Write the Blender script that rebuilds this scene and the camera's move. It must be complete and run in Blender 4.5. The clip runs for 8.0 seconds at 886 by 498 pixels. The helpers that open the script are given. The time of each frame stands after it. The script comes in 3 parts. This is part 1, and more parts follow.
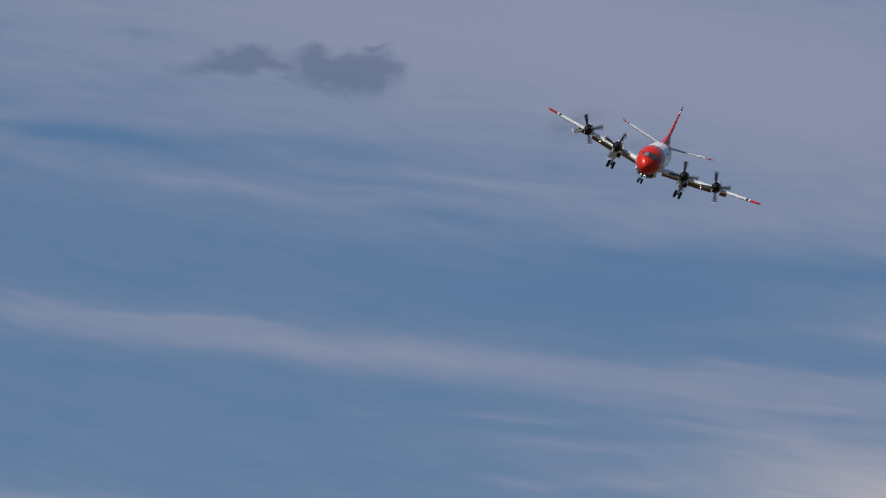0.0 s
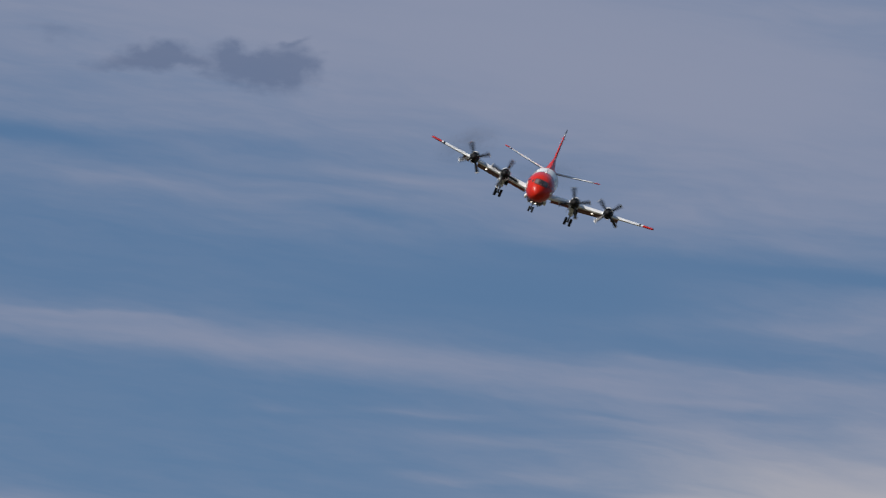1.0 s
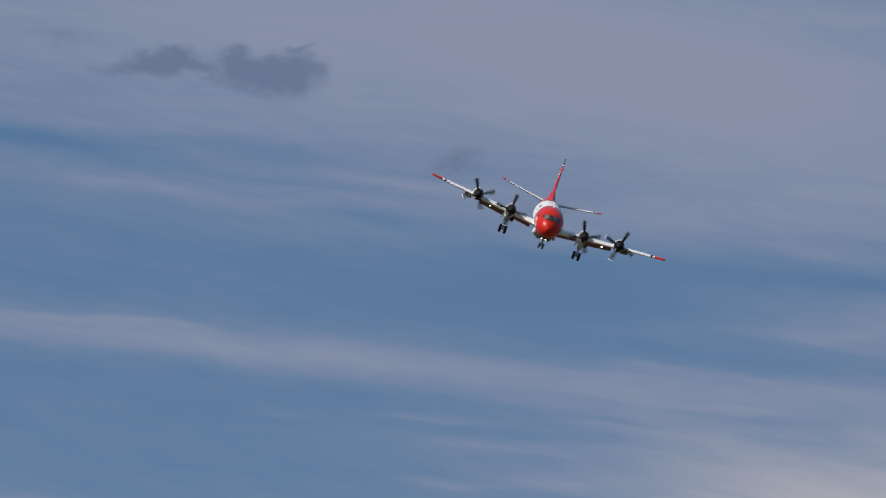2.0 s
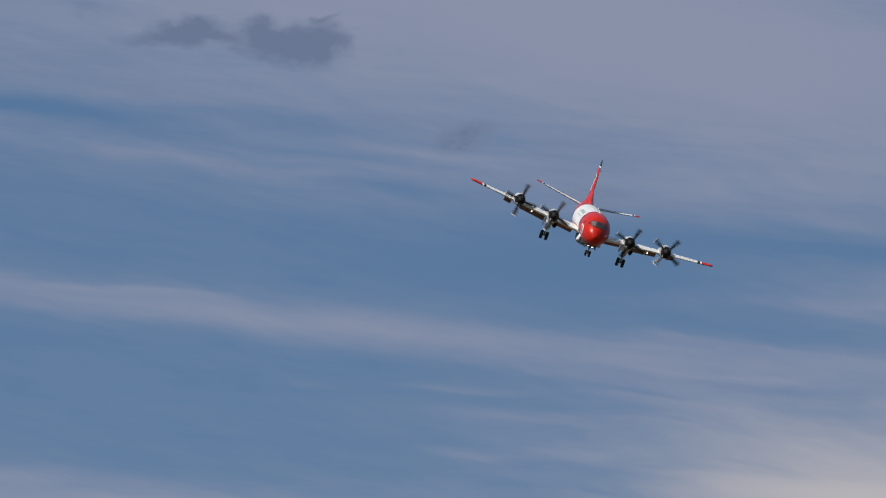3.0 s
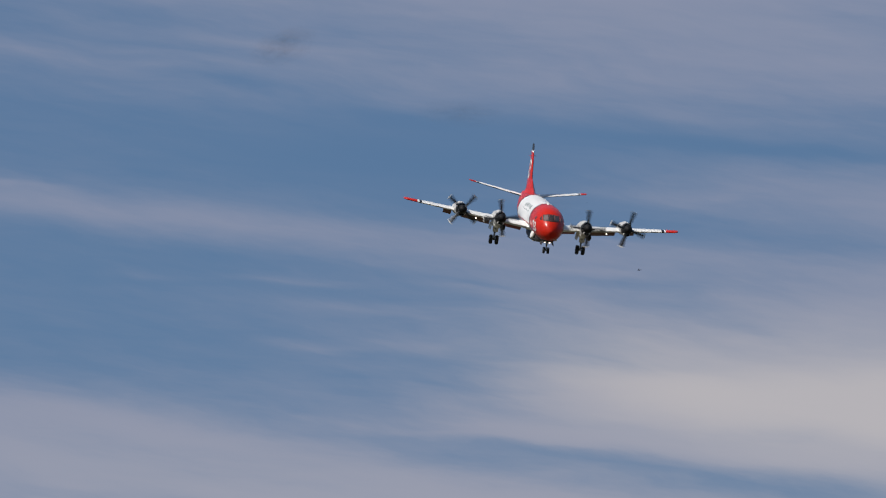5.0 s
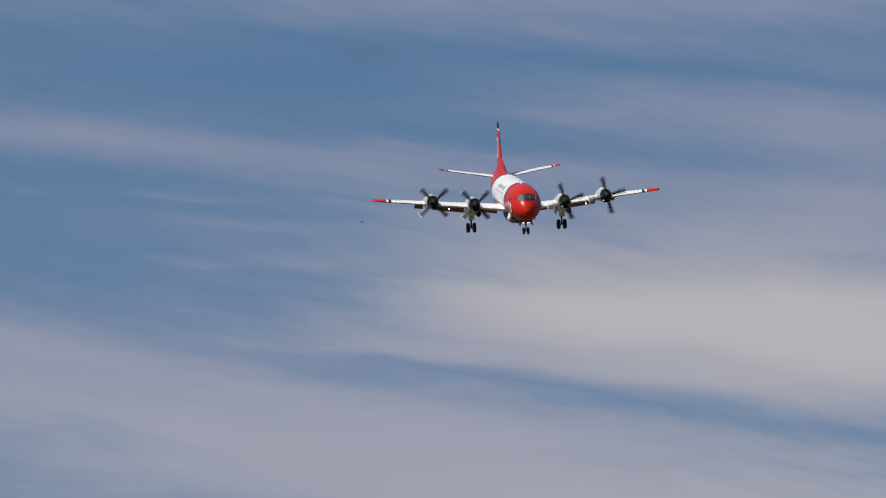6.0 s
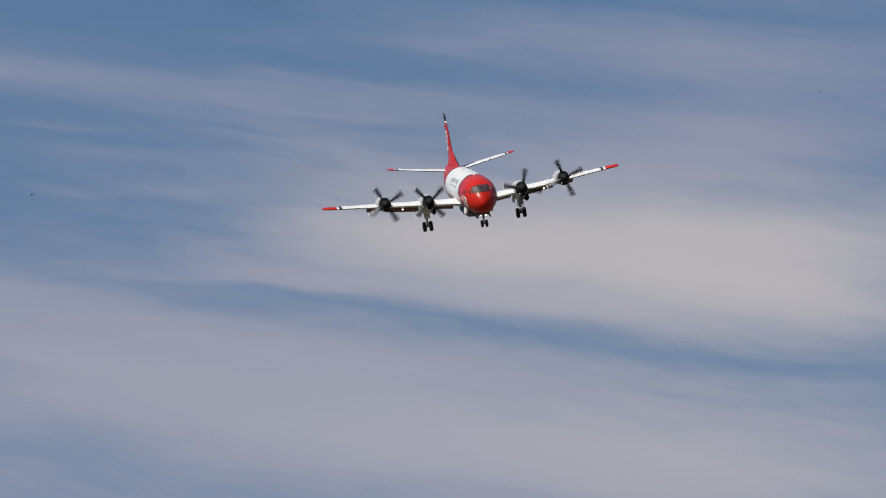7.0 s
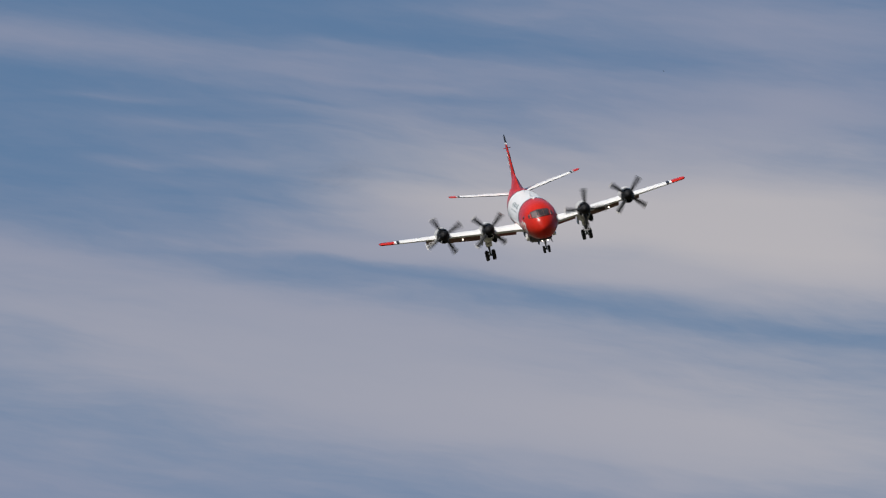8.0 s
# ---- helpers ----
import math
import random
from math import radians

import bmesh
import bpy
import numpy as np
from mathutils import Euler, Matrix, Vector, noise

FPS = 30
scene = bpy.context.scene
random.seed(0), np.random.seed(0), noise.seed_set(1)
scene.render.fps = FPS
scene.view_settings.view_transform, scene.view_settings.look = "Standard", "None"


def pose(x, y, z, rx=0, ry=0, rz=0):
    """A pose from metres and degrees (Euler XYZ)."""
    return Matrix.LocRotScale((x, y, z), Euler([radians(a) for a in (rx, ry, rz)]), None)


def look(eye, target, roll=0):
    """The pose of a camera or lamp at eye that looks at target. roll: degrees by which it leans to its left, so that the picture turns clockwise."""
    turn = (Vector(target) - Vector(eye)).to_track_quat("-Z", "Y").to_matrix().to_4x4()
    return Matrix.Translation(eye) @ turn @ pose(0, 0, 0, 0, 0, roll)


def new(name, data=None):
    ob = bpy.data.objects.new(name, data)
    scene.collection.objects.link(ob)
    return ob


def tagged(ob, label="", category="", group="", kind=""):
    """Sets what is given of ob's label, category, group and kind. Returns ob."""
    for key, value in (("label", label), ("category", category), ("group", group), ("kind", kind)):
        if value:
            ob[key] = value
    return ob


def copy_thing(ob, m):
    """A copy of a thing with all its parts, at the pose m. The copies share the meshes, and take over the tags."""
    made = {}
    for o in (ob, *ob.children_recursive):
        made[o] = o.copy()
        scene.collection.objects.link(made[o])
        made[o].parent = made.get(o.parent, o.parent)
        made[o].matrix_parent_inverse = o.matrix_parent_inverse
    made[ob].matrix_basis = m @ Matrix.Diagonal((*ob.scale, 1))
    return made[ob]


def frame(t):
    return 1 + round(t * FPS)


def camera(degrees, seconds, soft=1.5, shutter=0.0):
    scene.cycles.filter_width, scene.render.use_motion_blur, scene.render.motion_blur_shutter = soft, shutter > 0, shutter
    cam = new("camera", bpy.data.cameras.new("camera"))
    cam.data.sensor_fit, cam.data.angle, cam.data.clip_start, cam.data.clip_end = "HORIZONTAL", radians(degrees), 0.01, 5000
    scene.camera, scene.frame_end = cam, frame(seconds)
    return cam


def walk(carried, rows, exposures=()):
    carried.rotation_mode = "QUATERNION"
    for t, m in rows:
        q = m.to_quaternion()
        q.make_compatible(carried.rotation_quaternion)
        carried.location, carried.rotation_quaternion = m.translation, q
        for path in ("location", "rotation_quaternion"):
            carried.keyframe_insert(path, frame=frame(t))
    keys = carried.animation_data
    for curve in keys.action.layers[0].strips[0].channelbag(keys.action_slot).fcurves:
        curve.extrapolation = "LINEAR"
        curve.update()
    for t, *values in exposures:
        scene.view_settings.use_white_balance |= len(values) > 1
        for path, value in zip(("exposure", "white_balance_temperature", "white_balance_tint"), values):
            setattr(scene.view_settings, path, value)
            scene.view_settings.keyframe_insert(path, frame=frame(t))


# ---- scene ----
# A four-engined air tanker turns in to land, seen through a long lens from the ground.
EYE = (0.0, 0.0, 1.7)
cam = camera(3.29, 8.0, 1.1, 0.2)


def aim(azimuth, elevation):
    """The camera's pose on its spot, turned by degrees to the right of north and up."""
    a, e = radians(azimuth), radians(elevation)
    d = Vector((math.sin(a) * math.cos(e), math.cos(a) * math.cos(e), math.sin(e)))
    return look(EYE, Vector(EYE) + d * 100)


walk(cam, [
    (0, aim(0.0012, 4.0000)),
    (0.1, aim(-0.0458, 3.9701)),
    (0.2, aim(-0.0613, 3.9694)),
    (0.3, aim(-0.0750, 3.9963)),
    (0.4, aim(-0.0793, 4.0158)),
    (0.5, aim(-0.0651, 4.0171)),
    (0.6, aim(-0.0426, 4.0049)),
    (0.7, aim(0.0507, 4.0135)),
    (0.8, aim(0.1627, 4.0125)),
    (0.9, aim(0.2524, 3.9961)),
    (1, aim(0.3132, 3.9847)),
    (1.1, aim(0.3843, 3.9985)),
    (1.2, aim(0.4243, 3.9881)),
    (1.3, aim(0.4535, 3.9796)),
    (1.4, aim(0.4699, 3.9438)),
    (1.5, aim(0.4684, 3.9218)),
    (1.6, aim(0.4582, 3.9322)),
    (1.7, aim(0.4398, 3.9584)),
    (1.8, aim(0.4085, 3.9922)),
    (1.9, aim(0.3486, 4.0121)),
    (2, aim(0.2893, 4.0038)),
    (2.1, aim(0.2120, 3.9735)),
    (2.2, aim(0.1500, 3.9389)),
    (3.3, aim(0.2807, 3.8911)),
    (3.4, aim(0.3371, 3.8823)),
    (3.5, aim(0.4184, 3.8485)),
    (3.6, aim(0.4678, 3.8215)),
    (3.7, aim(0.5142, 3.7826)),
    (3.8, aim(0.5383, 3.7473)),
    (3.9, aim(0.5517, 3.7038)),
    (4, aim(0.5739, 3.6861)),
    (4.1, aim(0.5719, 3.6876)),
    (4.2, aim(0.5829, 3.7016)),
    (5.3, aim(0.9760, 3.3954)),
    (5.4, aim(1.0394, 3.3727)),
    (5.5, aim(1.0808, 3.3488)),
    (5.6, aim(1.1302, 3.3081)),
    (5.7, aim(1.1547, 3.2590)),
    (5.8, aim(1.1832, 3.2194)),
    (5.9, aim(1.2136, 3.1993)),
    (6, aim(1.2332, 3.1808)),
    (6.1, aim(1.2856, 3.1765)),
    (6.2, aim(1.3501, 3.1660)),
    (6.3, aim(1.4159, 3.1439)),
    (6.4, aim(1.5061, 3.1355)),
    (6.5, aim(1.5824, 3.0936)),
    (6.6, aim(1.6509, 3.0646)),
    (6.7, aim(1.6844, 3.0294)),
    (6.8, aim(1.7005, 2.9945)),
    (6.9, aim(1.6969, 2.9423)),
    (7, aim(1.6928, 2.9169)),
    (7.1, aim(1.6703, 2.8702)),
    (7.2, aim(1.6525, 2.8522)),
    (7.3, aim(1.6118, 2.8387)),
    (7.4, aim(1.5808, 2.8549)),
    (7.5, aim(1.5531, 2.8972)),
    (7.6, aim(1.5134, 2.9046)),
    (7.7, aim(1.4879, 2.8934)),
    (7.8, aim(1.4588, 2.8616)),
    (7.9, aim(1.4471, 2.8423)),
    (8, aim(1.4604, 2.8092)),
])

# ---- light ----
SUN_AZ, SUN_EL = -117, 53
world = bpy.data.worlds.new("sky")
scene.world = world
world.use_nodes = True
wn = world.node_tree
sky = wn.nodes.new("ShaderNodeTexSky")
sky.sky_type, sky.sun_disc = "NISHITA", False
sky.sun_elevation, sky.sun_rotation = radians(SUN_EL), radians(SUN_AZ)
wn.nodes["Background"].inputs["Strength"].default_value = 0.05
wn.links.new(sky.outputs[0], wn.nodes["Background"].inputs["Color"])

sun = new("sun", bpy.data.lights.new("sun", "SUN"))
sun.data.energy, sun.data.angle, sun.data.color = 4.2, radians(0.5), (1.0, 0.96, 0.91)
sun_dir = Vector((math.sin(radians(SUN_AZ)) * math.cos(radians(SUN_EL)),
                  math.cos(radians(SUN_AZ)) * math.cos(radians(SUN_EL)), math.sin(radians(SUN_EL))))
sun.matrix_world = look(sun_dir * 200, (0, 0, 0))
scene.view_settings.exposure = 0.0


# ---- materials ----
class Nodes:
    """Short hand for a node tree."""

    def __init__(self, tree):
        self.tree = tree

    def put(self, socket, value):
        if isinstance(value, bpy.types.NodeSocket):
            self.tree.links.new(value, socket)
        elif value is not None:
            socket.default_value = value

    def node(self, kind, operation=None, use_clamp=False, data_type=None, vector_type=None):
        n = self.tree.nodes.new("ShaderNode" + kind)
        if operation:
            n.operation = operation
        if use_clamp:
            n.use_clamp = True
        if data_type:
            n.data_type = data_type
        if vector_type:
            n.vector_type = vector_type
        return n

    def math(self, op, a, b=None, c=None, clamp=False):
        n = self.node("Math", operation=op, use_clamp=clamp)
        for i, v in enumerate((a, b, c)):
            self.put(n.inputs[i], v)
        return n.outputs[0]

    def mix(self, f, a, b):
        n = self.node("Mix", data_type="RGBA")
        for i, v in ((0, f), (6, a), (7, b)):
            self.put(n.inputs[i], v)
        return n.outputs[2]

    def noise(self, vector, scale, detail=3.0, rough=0.5):
        n = self.node("TexNoise")
        for key, v in (("Vector", vector), ("Scale", scale), ("Detail", detail), ("Roughness", rough)):
            self.put(n.inputs[key], v)
        return n.outputs[0]


def rgb(r, g, b):
    return (r, g, b, 1.0)


def painted(name, colour, rough=0.3, metal=0.0, dirt=0.25, grain=0.02, coat=0.0, streak=(0.35, 3.0, 3.0), grime=0.3, shine=0.5):
    """Painted or bare sheet metal: broad stains, streaks along the airflow, fine relief."""
    m = bpy.data.materials.new(name)
    m.use_nodes = True
    n = Nodes(m.node_tree)
    b = m.node_tree.nodes["Principled BSDF"]
    where = n.node("TexCoord").outputs["Object"]
    stretch = n.node("Mapping")
    n.put(stretch.inputs["Vector"], where)
    stretch.inputs["Scale"].default_value = streak
    broad = n.noise(stretch.outputs[0], 1.0, 5.0, 0.6)
    fine = n.noise(where, 9.0, 4.0, 0.6)
    f = n.math("MULTIPLY", n.math("SMOOTH_MIN", n.math("MULTIPLY_ADD", n.math("SUBTRACT", broad, 0.42), 3.0, 0.0, True), 1.0, 0.1), dirt)
    dark = rgb(*[c * grime for c in colour])
    col = n.mix(f, rgb(*colour), dark)
    col = n.mix(n.math("MULTIPLY", fine, 0.18), col, rgb(*[c * 0.6 for c in colour]))
    n.put(b.inputs["Base Color"], col)
    n.put(b.inputs["Roughness"], n.math("MULTIPLY_ADD", fine, 0.25, rough - 0.08))
    b.inputs["Metallic"].default_value = metal
    b.inputs["Specular IOR Level"].default_value = shine
    b.inputs["Coat Weight"].default_value = coat
    bump = n.node("Bump")
    bump.inputs["Strength"].default_value = 0.25
    bump.inputs["Distance"].default_value = grain
    n.put(bump.inputs["Height"], fine)
    n.put(b.inputs["Normal"], bump.outputs[0])
    return m


def glow(name, colour, strength):
    m = bpy.data.materials.new(name)
    m.use_nodes = True
    b = m.node_tree.nodes["Principled BSDF"]
    b.inputs["Base Color"].default_value = rgb(*colour)
    b.inputs["Emission Color"].default_value = rgb(*colour)
    b.inputs["Emission Strength"].default_value = strength
    return m


RED = painted("red_paint", (0.57, 0.021, 0.009), 0.25, dirt=0.3, grain=0.004, shine=0.24)
WHITE = painted("white_paint", (0.84, 0.83, 0.805), 0.33, dirt=0.14, coat=0.1, grime=0.45)
BLACK = painted("black_paint", (0.018, 0.018, 0.02), 0.4)
# flap tones: dull red inboard, dark brown outboard, both with random blotches
FLAP = painted("dull_red_flap_paint", (0.24, 0.042, 0.032), 0.5, dirt=0.5)
BROWN_FLAP = painted("brown_flap_paint", (0.17, 0.072, 0.055), 0.5, dirt=0.5)
GREY = painted("grey_paint", (0.36, 0.36, 0.36), 0.42, dirt=0.35)
COWL = painted("worn_pale_cowling_paint", (0.54, 0.53, 0.515), 0.42, dirt=0.4, grime=0.4)
BLADE = painted("propeller_blade_paint", (0.013, 0.0135, 0.0145), 0.36, dirt=0.3)
SPINNER = painted("dull_spinner_paint", (0.008, 0.008, 0.009), 0.6, dirt=0.4, shine=0.2)
TIP = painted("pale_blade_tip", (0.60, 0.585, 0.56), 0.4)
# near-black; inside the intakes this colour stands for the shade of the opening
DARK = painted("near_black_engine_parts", (0.012, 0.012, 0.012), 0.7)
STEEL = painted("gear_steel", (0.20, 0.20, 0.205), 0.45, 0.4, dirt=0.5)
RUBBER = painted("tyre_rubber", (0.022, 0.022, 0.023), 0.85, streak=(4, 4, 4))
# belly colour, darkened to take in the shade under the nose
BELLY_DARK = painted("dark_belly_skin", (0.045, 0.032, 0.03), 0.5, dirt=0.6)
LAMP = glow("lit_landing_light", (1.0, 0.86, 0.70), 3.0)
FRAME = painted("window_frame_paint", (0.42, 0.15, 0.12), 0.4, dirt=0.4)
EDGE_STRIP = painted("dark_strip_material", (0.03, 0.03, 0.032), 0.6)
LETTER = painted("lettering_grey_green", (0.20, 0.245, 0.245), 0.45)


def glass_dark(name, dim, pale):
    m = bpy.data.materials.new(name)
    m.use_nodes = True
    n = Nodes(m.node_tree)
    b = m.node_tree.nodes["Principled BSDF"]
    where = n.node("TexCoord").outputs["Object"]
    n.put(b.inputs["Base Color"], n.mix(n.noise(where, 2.5), rgb(*dim), rgb(*pale)))
    b.inputs["Roughness"].default_value = 0.10
    b.inputs["IOR"].default_value = 1.62
    return m


GLASS = glass_dark("cockpit_glass", (0.02, 0.016, 0.016), (0.08, 0.064, 0.064))
# paler copy of the glass: reflected sun and sky put into its colour
GLARE_PANE = glass_dark("glare_coloured_glass", (0.11, 0.085, 0.083), (0.26, 0.205, 0.20))

# The sky behind: thin streaked cloud. Its plan is in sky units, 27300 to the radian, x to the right and
# y down, with (784, 441) where the camera points at four degrees of elevation due north.
UNIT, ELEV = 27300.0, radians(4.0)


def sky_material():
    m = bpy.data.materials.new("streaked_cloud_sky")
    m.use_nodes = True
    t = m.node_tree
    t.nodes.remove(t.nodes["Principled BSDF"])
    n = Nodes(t)
    split = n.node("SeparateXYZ")
    n.put(split.inputs[0], n.node("TexCoord").outputs["Object"])
    x, y, z = split.outputs
    flat = n.math("SQRT", n.math("ADD", n.math("MULTIPLY", x, x), n.math("MULTIPLY", y, y)))
    sx = n.math("MULTIPLY_ADD", n.math("ARCTAN2", x, y), UNIT, 784.0)
    sy = n.math("MULTIPLY_ADD", n.math("ARCTAN2", z, flat), -UNIT, 441.0 + ELEV * UNIT)
    join = n.node("CombineXYZ")
    n.put(join.inputs[0], sx), n.put(join.inputs[1], sy)
    plan = join.outputs[0]

    def local(vector, px, py, length, width, tilt):
        mp = n.node("Mapping", vector_type="TEXTURE")
        n.put(mp.inputs["Vector"], vector)
        mp.inputs["Location"].default_value = (px, py, 0)
        mp.inputs["Rotation"].default_value = (0, 0, radians(tilt))
        mp.inputs["Scale"].default_value = (length, width, 1)
        return mp.outputs[0]

    # wind-drawn waver of all the edges
    waver = n.node("TexNoise")
    n.put(waver.inputs["Vector"], local(plan, 0, 0, 330, 80, 6))
    waver.inputs["Scale"].default_value, waver.inputs["Detail"].default_value = 1.0, 6.0
    shift = n.node("VectorMath", operation="MULTIPLY_ADD")
    n.put(shift.inputs[0], waver.outputs["Color"])
    shift.inputs[1].default_value, shift.inputs[2].default_value = (170, 62, 0), (-85, -31, 0)
    moved = n.node("VectorMath", operation="ADD")
    n.put(moved.inputs[0], plan), n.put(moved.inputs[1], shift.outputs[0])
    soft = moved.outputs[0]

    batch = [0, soft]

    def blot(total, px, py, length, width, tilt, amount, vector=None):
        """Adds one streak of cloud (or of clear sky, with a negative amount) to the total."""
        batch[0] += 1
        if vector is None and batch[0] % 10 == 0 and not isinstance(total, float):  # streaks are worked out ten at a time, to keep the shader small
            chain = n.node("VectorMath", operation="MULTIPLY_ADD")
            n.put(chain.inputs[0], total)
            chain.inputs[1].default_value = (1e-6, 1e-6, 0)
            n.put(chain.inputs[2], soft)
            batch[1] = chain.outputs[0]
        v = local(vector or batch[1], px, py, length, width, tilt)
        dot = n.node("VectorMath", operation="DOT_PRODUCT")
        n.put(dot.inputs[0], v), n.put(dot.inputs[1], v)
        return n.math("MULTIPLY_ADD", n.math("POWER", 0.3679, dot.outputs["Value"]), amount, total)

    d = 0.08
    # high veil and its clear rifts
    d = blot(d, 900, 40, 1500, 225, 5, 0.84)
    d = blot(d, 1500, 210, 600, 130, 6, 0.34)
    d = blot(d, 120, 205, 260, 16, 6, 0.18)
    d = blot(d, 210, 250, 170, 20, 8, -0.30)
    d = blot(d, 110, 240, 70, 10, 6, -0.12)
    d = blot(d, 640, 275, 230, 22, 8, -0.10)
    d = blot(d, 250, 300, 500, 26, 9, 0.17)
    d = blot(d, 480, 345, 330, 18, 8, 0.15)
    d = blot(d, 800, 318, 260, 16, 7, 0.24)
    d = blot(d, 1250, 400, 380, 40, 4, 0.26)
    d = blot(d, 760, 392, 130, 11, 9, -0.22)
    d = blot(d, 1850, 370, 500, 75, 4, 0.45)
    d = blot(d, 1750, 455, 300, 10, 5, 0.12)
    d = blot(d, 1850, 590, 430, 55, 6, 0.52)
    d = blot(d, 1560, 590, 160, 16, 4, 0.22)
    d = blot(d, 1800, 510, 420, 16, 5, -0.18)
    d = blot(d, 1050, 330, 380, 90, 6, 0.12)
    # the long bright band
    d = blot(d, 250, 578, 480, 32, 7, 0.50)
    d = blot(d, 300, 562, 200, 8, 5, 0.16)
    d = blot(d, 850, 640, 460, 36, 7, 0.46)
    d = blot(d, 1450, 705, 430, 42, 5, 0.42)
    d = blot(d, 1260, 640, 70, 8, 4, 0.20)
    d = blot(d, 320, 563, 150, 5, 4.5, 0.13)
    # thin streaks under it
    d = blot(d, 640, 733, 60, 8, 4, 0.12)
    d = blot(d, 900, 735, 180, 9, 3, 0.24)
    d = blot(d, 1000, 790, 220, 14, 5, 0.20)
    d = blot(d, 1400, 775, 330, 40, 6, 0.28)
    d = blot(d, 950, 857, 70, 9, 2, 0.24)
    d = blot(d, 1110, 852, 90, 12, 2, 0.22)
    d = blot(d, 1850, 676, 400, 20, 5, -0.12)
    d = blot(d, 1500, 742, 160, 12, 4, -0.10)
    d = blot(d, 2200, 640, 340, 95, 4, 0.42)
    # the bright cloud
    d = blot(d, 2180, 1040, 300, 55, 6, 0.45)
    d = blot(d, 1980, 940, 640, 140, 4, 0.95)
    d = blot(d, 1400, 842, 240, 28, 2, 0.24)
    d = blot(d, 1450, 945, 210, 34, 4, 0.28)
    d = blot(d, 2080, 775, 480, 55, -3, 0.40)
    d = blot(d, 1110, 1003, 190, 11, 6, 0.38)
    d = blot(d, 1330, 1008, 200, 26, 8, 0.42)
    d = blot(d, 1700, 1050, 400, 28, 5, 0.35)
    d = blot(d, 1500, 985, 180, 32, 6, 0.20)
    d = blot(d, 1670, 675, 140, 36, 5, 0.16)
    d = blot(d, 1280, 530, 210, 42, 6, -0.14)
    d = blot(d, 1600, 775, 150, 28, 4, -0.12)
    # the low bank, and the clear channel across it
    d = blot(d, 250, 1010, 480, 95, 10, 0.70)
    d = blot(d, 660, 990, 270, 34, 12, 0.34)
    d = blot(d, 1050, 1180, 650, 140, 10, 0.68)
    d = blot(d, 1950, 1330, 800, 180, 6, 0.84)
    d = blot(d, 700, 1430, 700, 150, 8, 0.62)
    d = blot(d, 950, 1345, 330, 40, 9, -0.10)
    d = blot(d, 760, 1160, 220, 26, 9, -0.16)
    d = blot(d, 1230, 1026, 220, 11, 9, -0.20)
    d = blot(d, 1580, 1082, 260, 14, 6, -0.20)
    d = blot(d, 2080, 1150, 330, 19, 7, -0.20)
    d = blot(d, 1830, 1135, 200, 12, 9, -0.20)
    # thinner veils that fill and part the bands
    for px, py, length, width, tilt, amount in (
            (520, 382, 380, 34, 8, 0.16), (400, 200, 420, 45, 8, 0.12), (80, 884, 120, 14, 6, 0.20), (60, 515, 80, 13, 18, 0.18),
            (1250, 745, 130, 8, 5, -0.20), (1350, 662, 260, 22, 6, 0.15), (1000, 525, 260, 40, 6, -0.14), (700, 650, 200, 30, 7, 0.12),
            (1550, 520, 260, 40, 6, -0.13), (2090, 735, 240, 58, 4, 0.30), (800, 1012, 300, 28, 11, 0.16), (1500, 1150, 330, 46, 7, 0.18),
            (1150, 1100, 260, 34, 9, 0.20), (1280, 1232, 220, 40, 9, -0.13), (1900, 1100, 340, 26, 6, 0.15), (1750, 1245, 330, 40, 7, -0.12),
            (1050, 950, 420, 50, 8, 0.13), (1650, 815, 130, 28, 4, -0.15), (1130, 455, 150, 30, 6, -0.15), (1560, 930, 180, 50, 4, 0.18),
            (420, 960, 240, 40, 9, 0.12), (1430, 908, 190, 30, 4, 0.16), (1590, 955, 230, 44, 4, 0.15), (330, 950, 300, 34, 8, 0.14), (800, 805, 380, 28, 6, 0.08),
            (1210, 655, 90, 6, 4, 0.14), (1330, 705, 150, 6, 5, 0.12), (700, 345, 160, 8, 8, 0.12)):
        d = blot(d, px, py, length, width, tilt, amount)
    # fine grain of the streaks
    g1 = n.noise(local(plan, 40, 30, 420, 46, 6), 1.0, 3.5, 0.5)
    g2 = n.noise(local(soft, 10, 70, 120, 15, 7), 1.0, 4.0, 0.55)
    g3 = n.noise(local(soft, 90, 10, 240, 34, 15), 1.0, 5.0, 0.6)
    g4 = n.noise(local(soft, 310, 140, 300, 62, 9), 1.0, 5.0, 0.55)
    grain = n.math("MULTIPLY_ADD", g1, 0.34, -0.57)
    grain = n.math("MULTIPLY_ADD", g2, 0.21, grain)
    grain = n.math("MULTIPLY_ADD", g3, 0.30, grain)
    grain = n.math("MULTIPLY_ADD", g4, 0.30, grain)
    full = n.math("MINIMUM", n.math("MAXIMUM", d, 0.0), 1.0)
    share = n.math("MULTIPLY_ADD", n.math("MULTIPLY", full, n.math("SUBTRACT", 1.0, full)), 4.2, 0.25)
    d = n.math("MULTIPLY_ADD", grain, share, d)
    d = n.math("SMOOTH_MIN", n.math("SMOOTH_MAX", d, 0.0, 0.15), 0.98, 0.3, True)
    # warm sunlit part of the cloud
    w = blot(0.0, 2100, 970, 640, 145, 4, 1.05)
    w = blot(w, 1950, 1330, 1000, 190, 7, 0.50)
    w = blot(w, 700, 1150, 700, 190, 9, 0.28)
    w = blot(w, 2250, 1300, 450, 200, 7, 0.25)
    w = blot(w, 1440, 880, 280, 85, 3, 0.35)
    w = blot(w, 1620, 945, 240, 60, 4, 0.20)
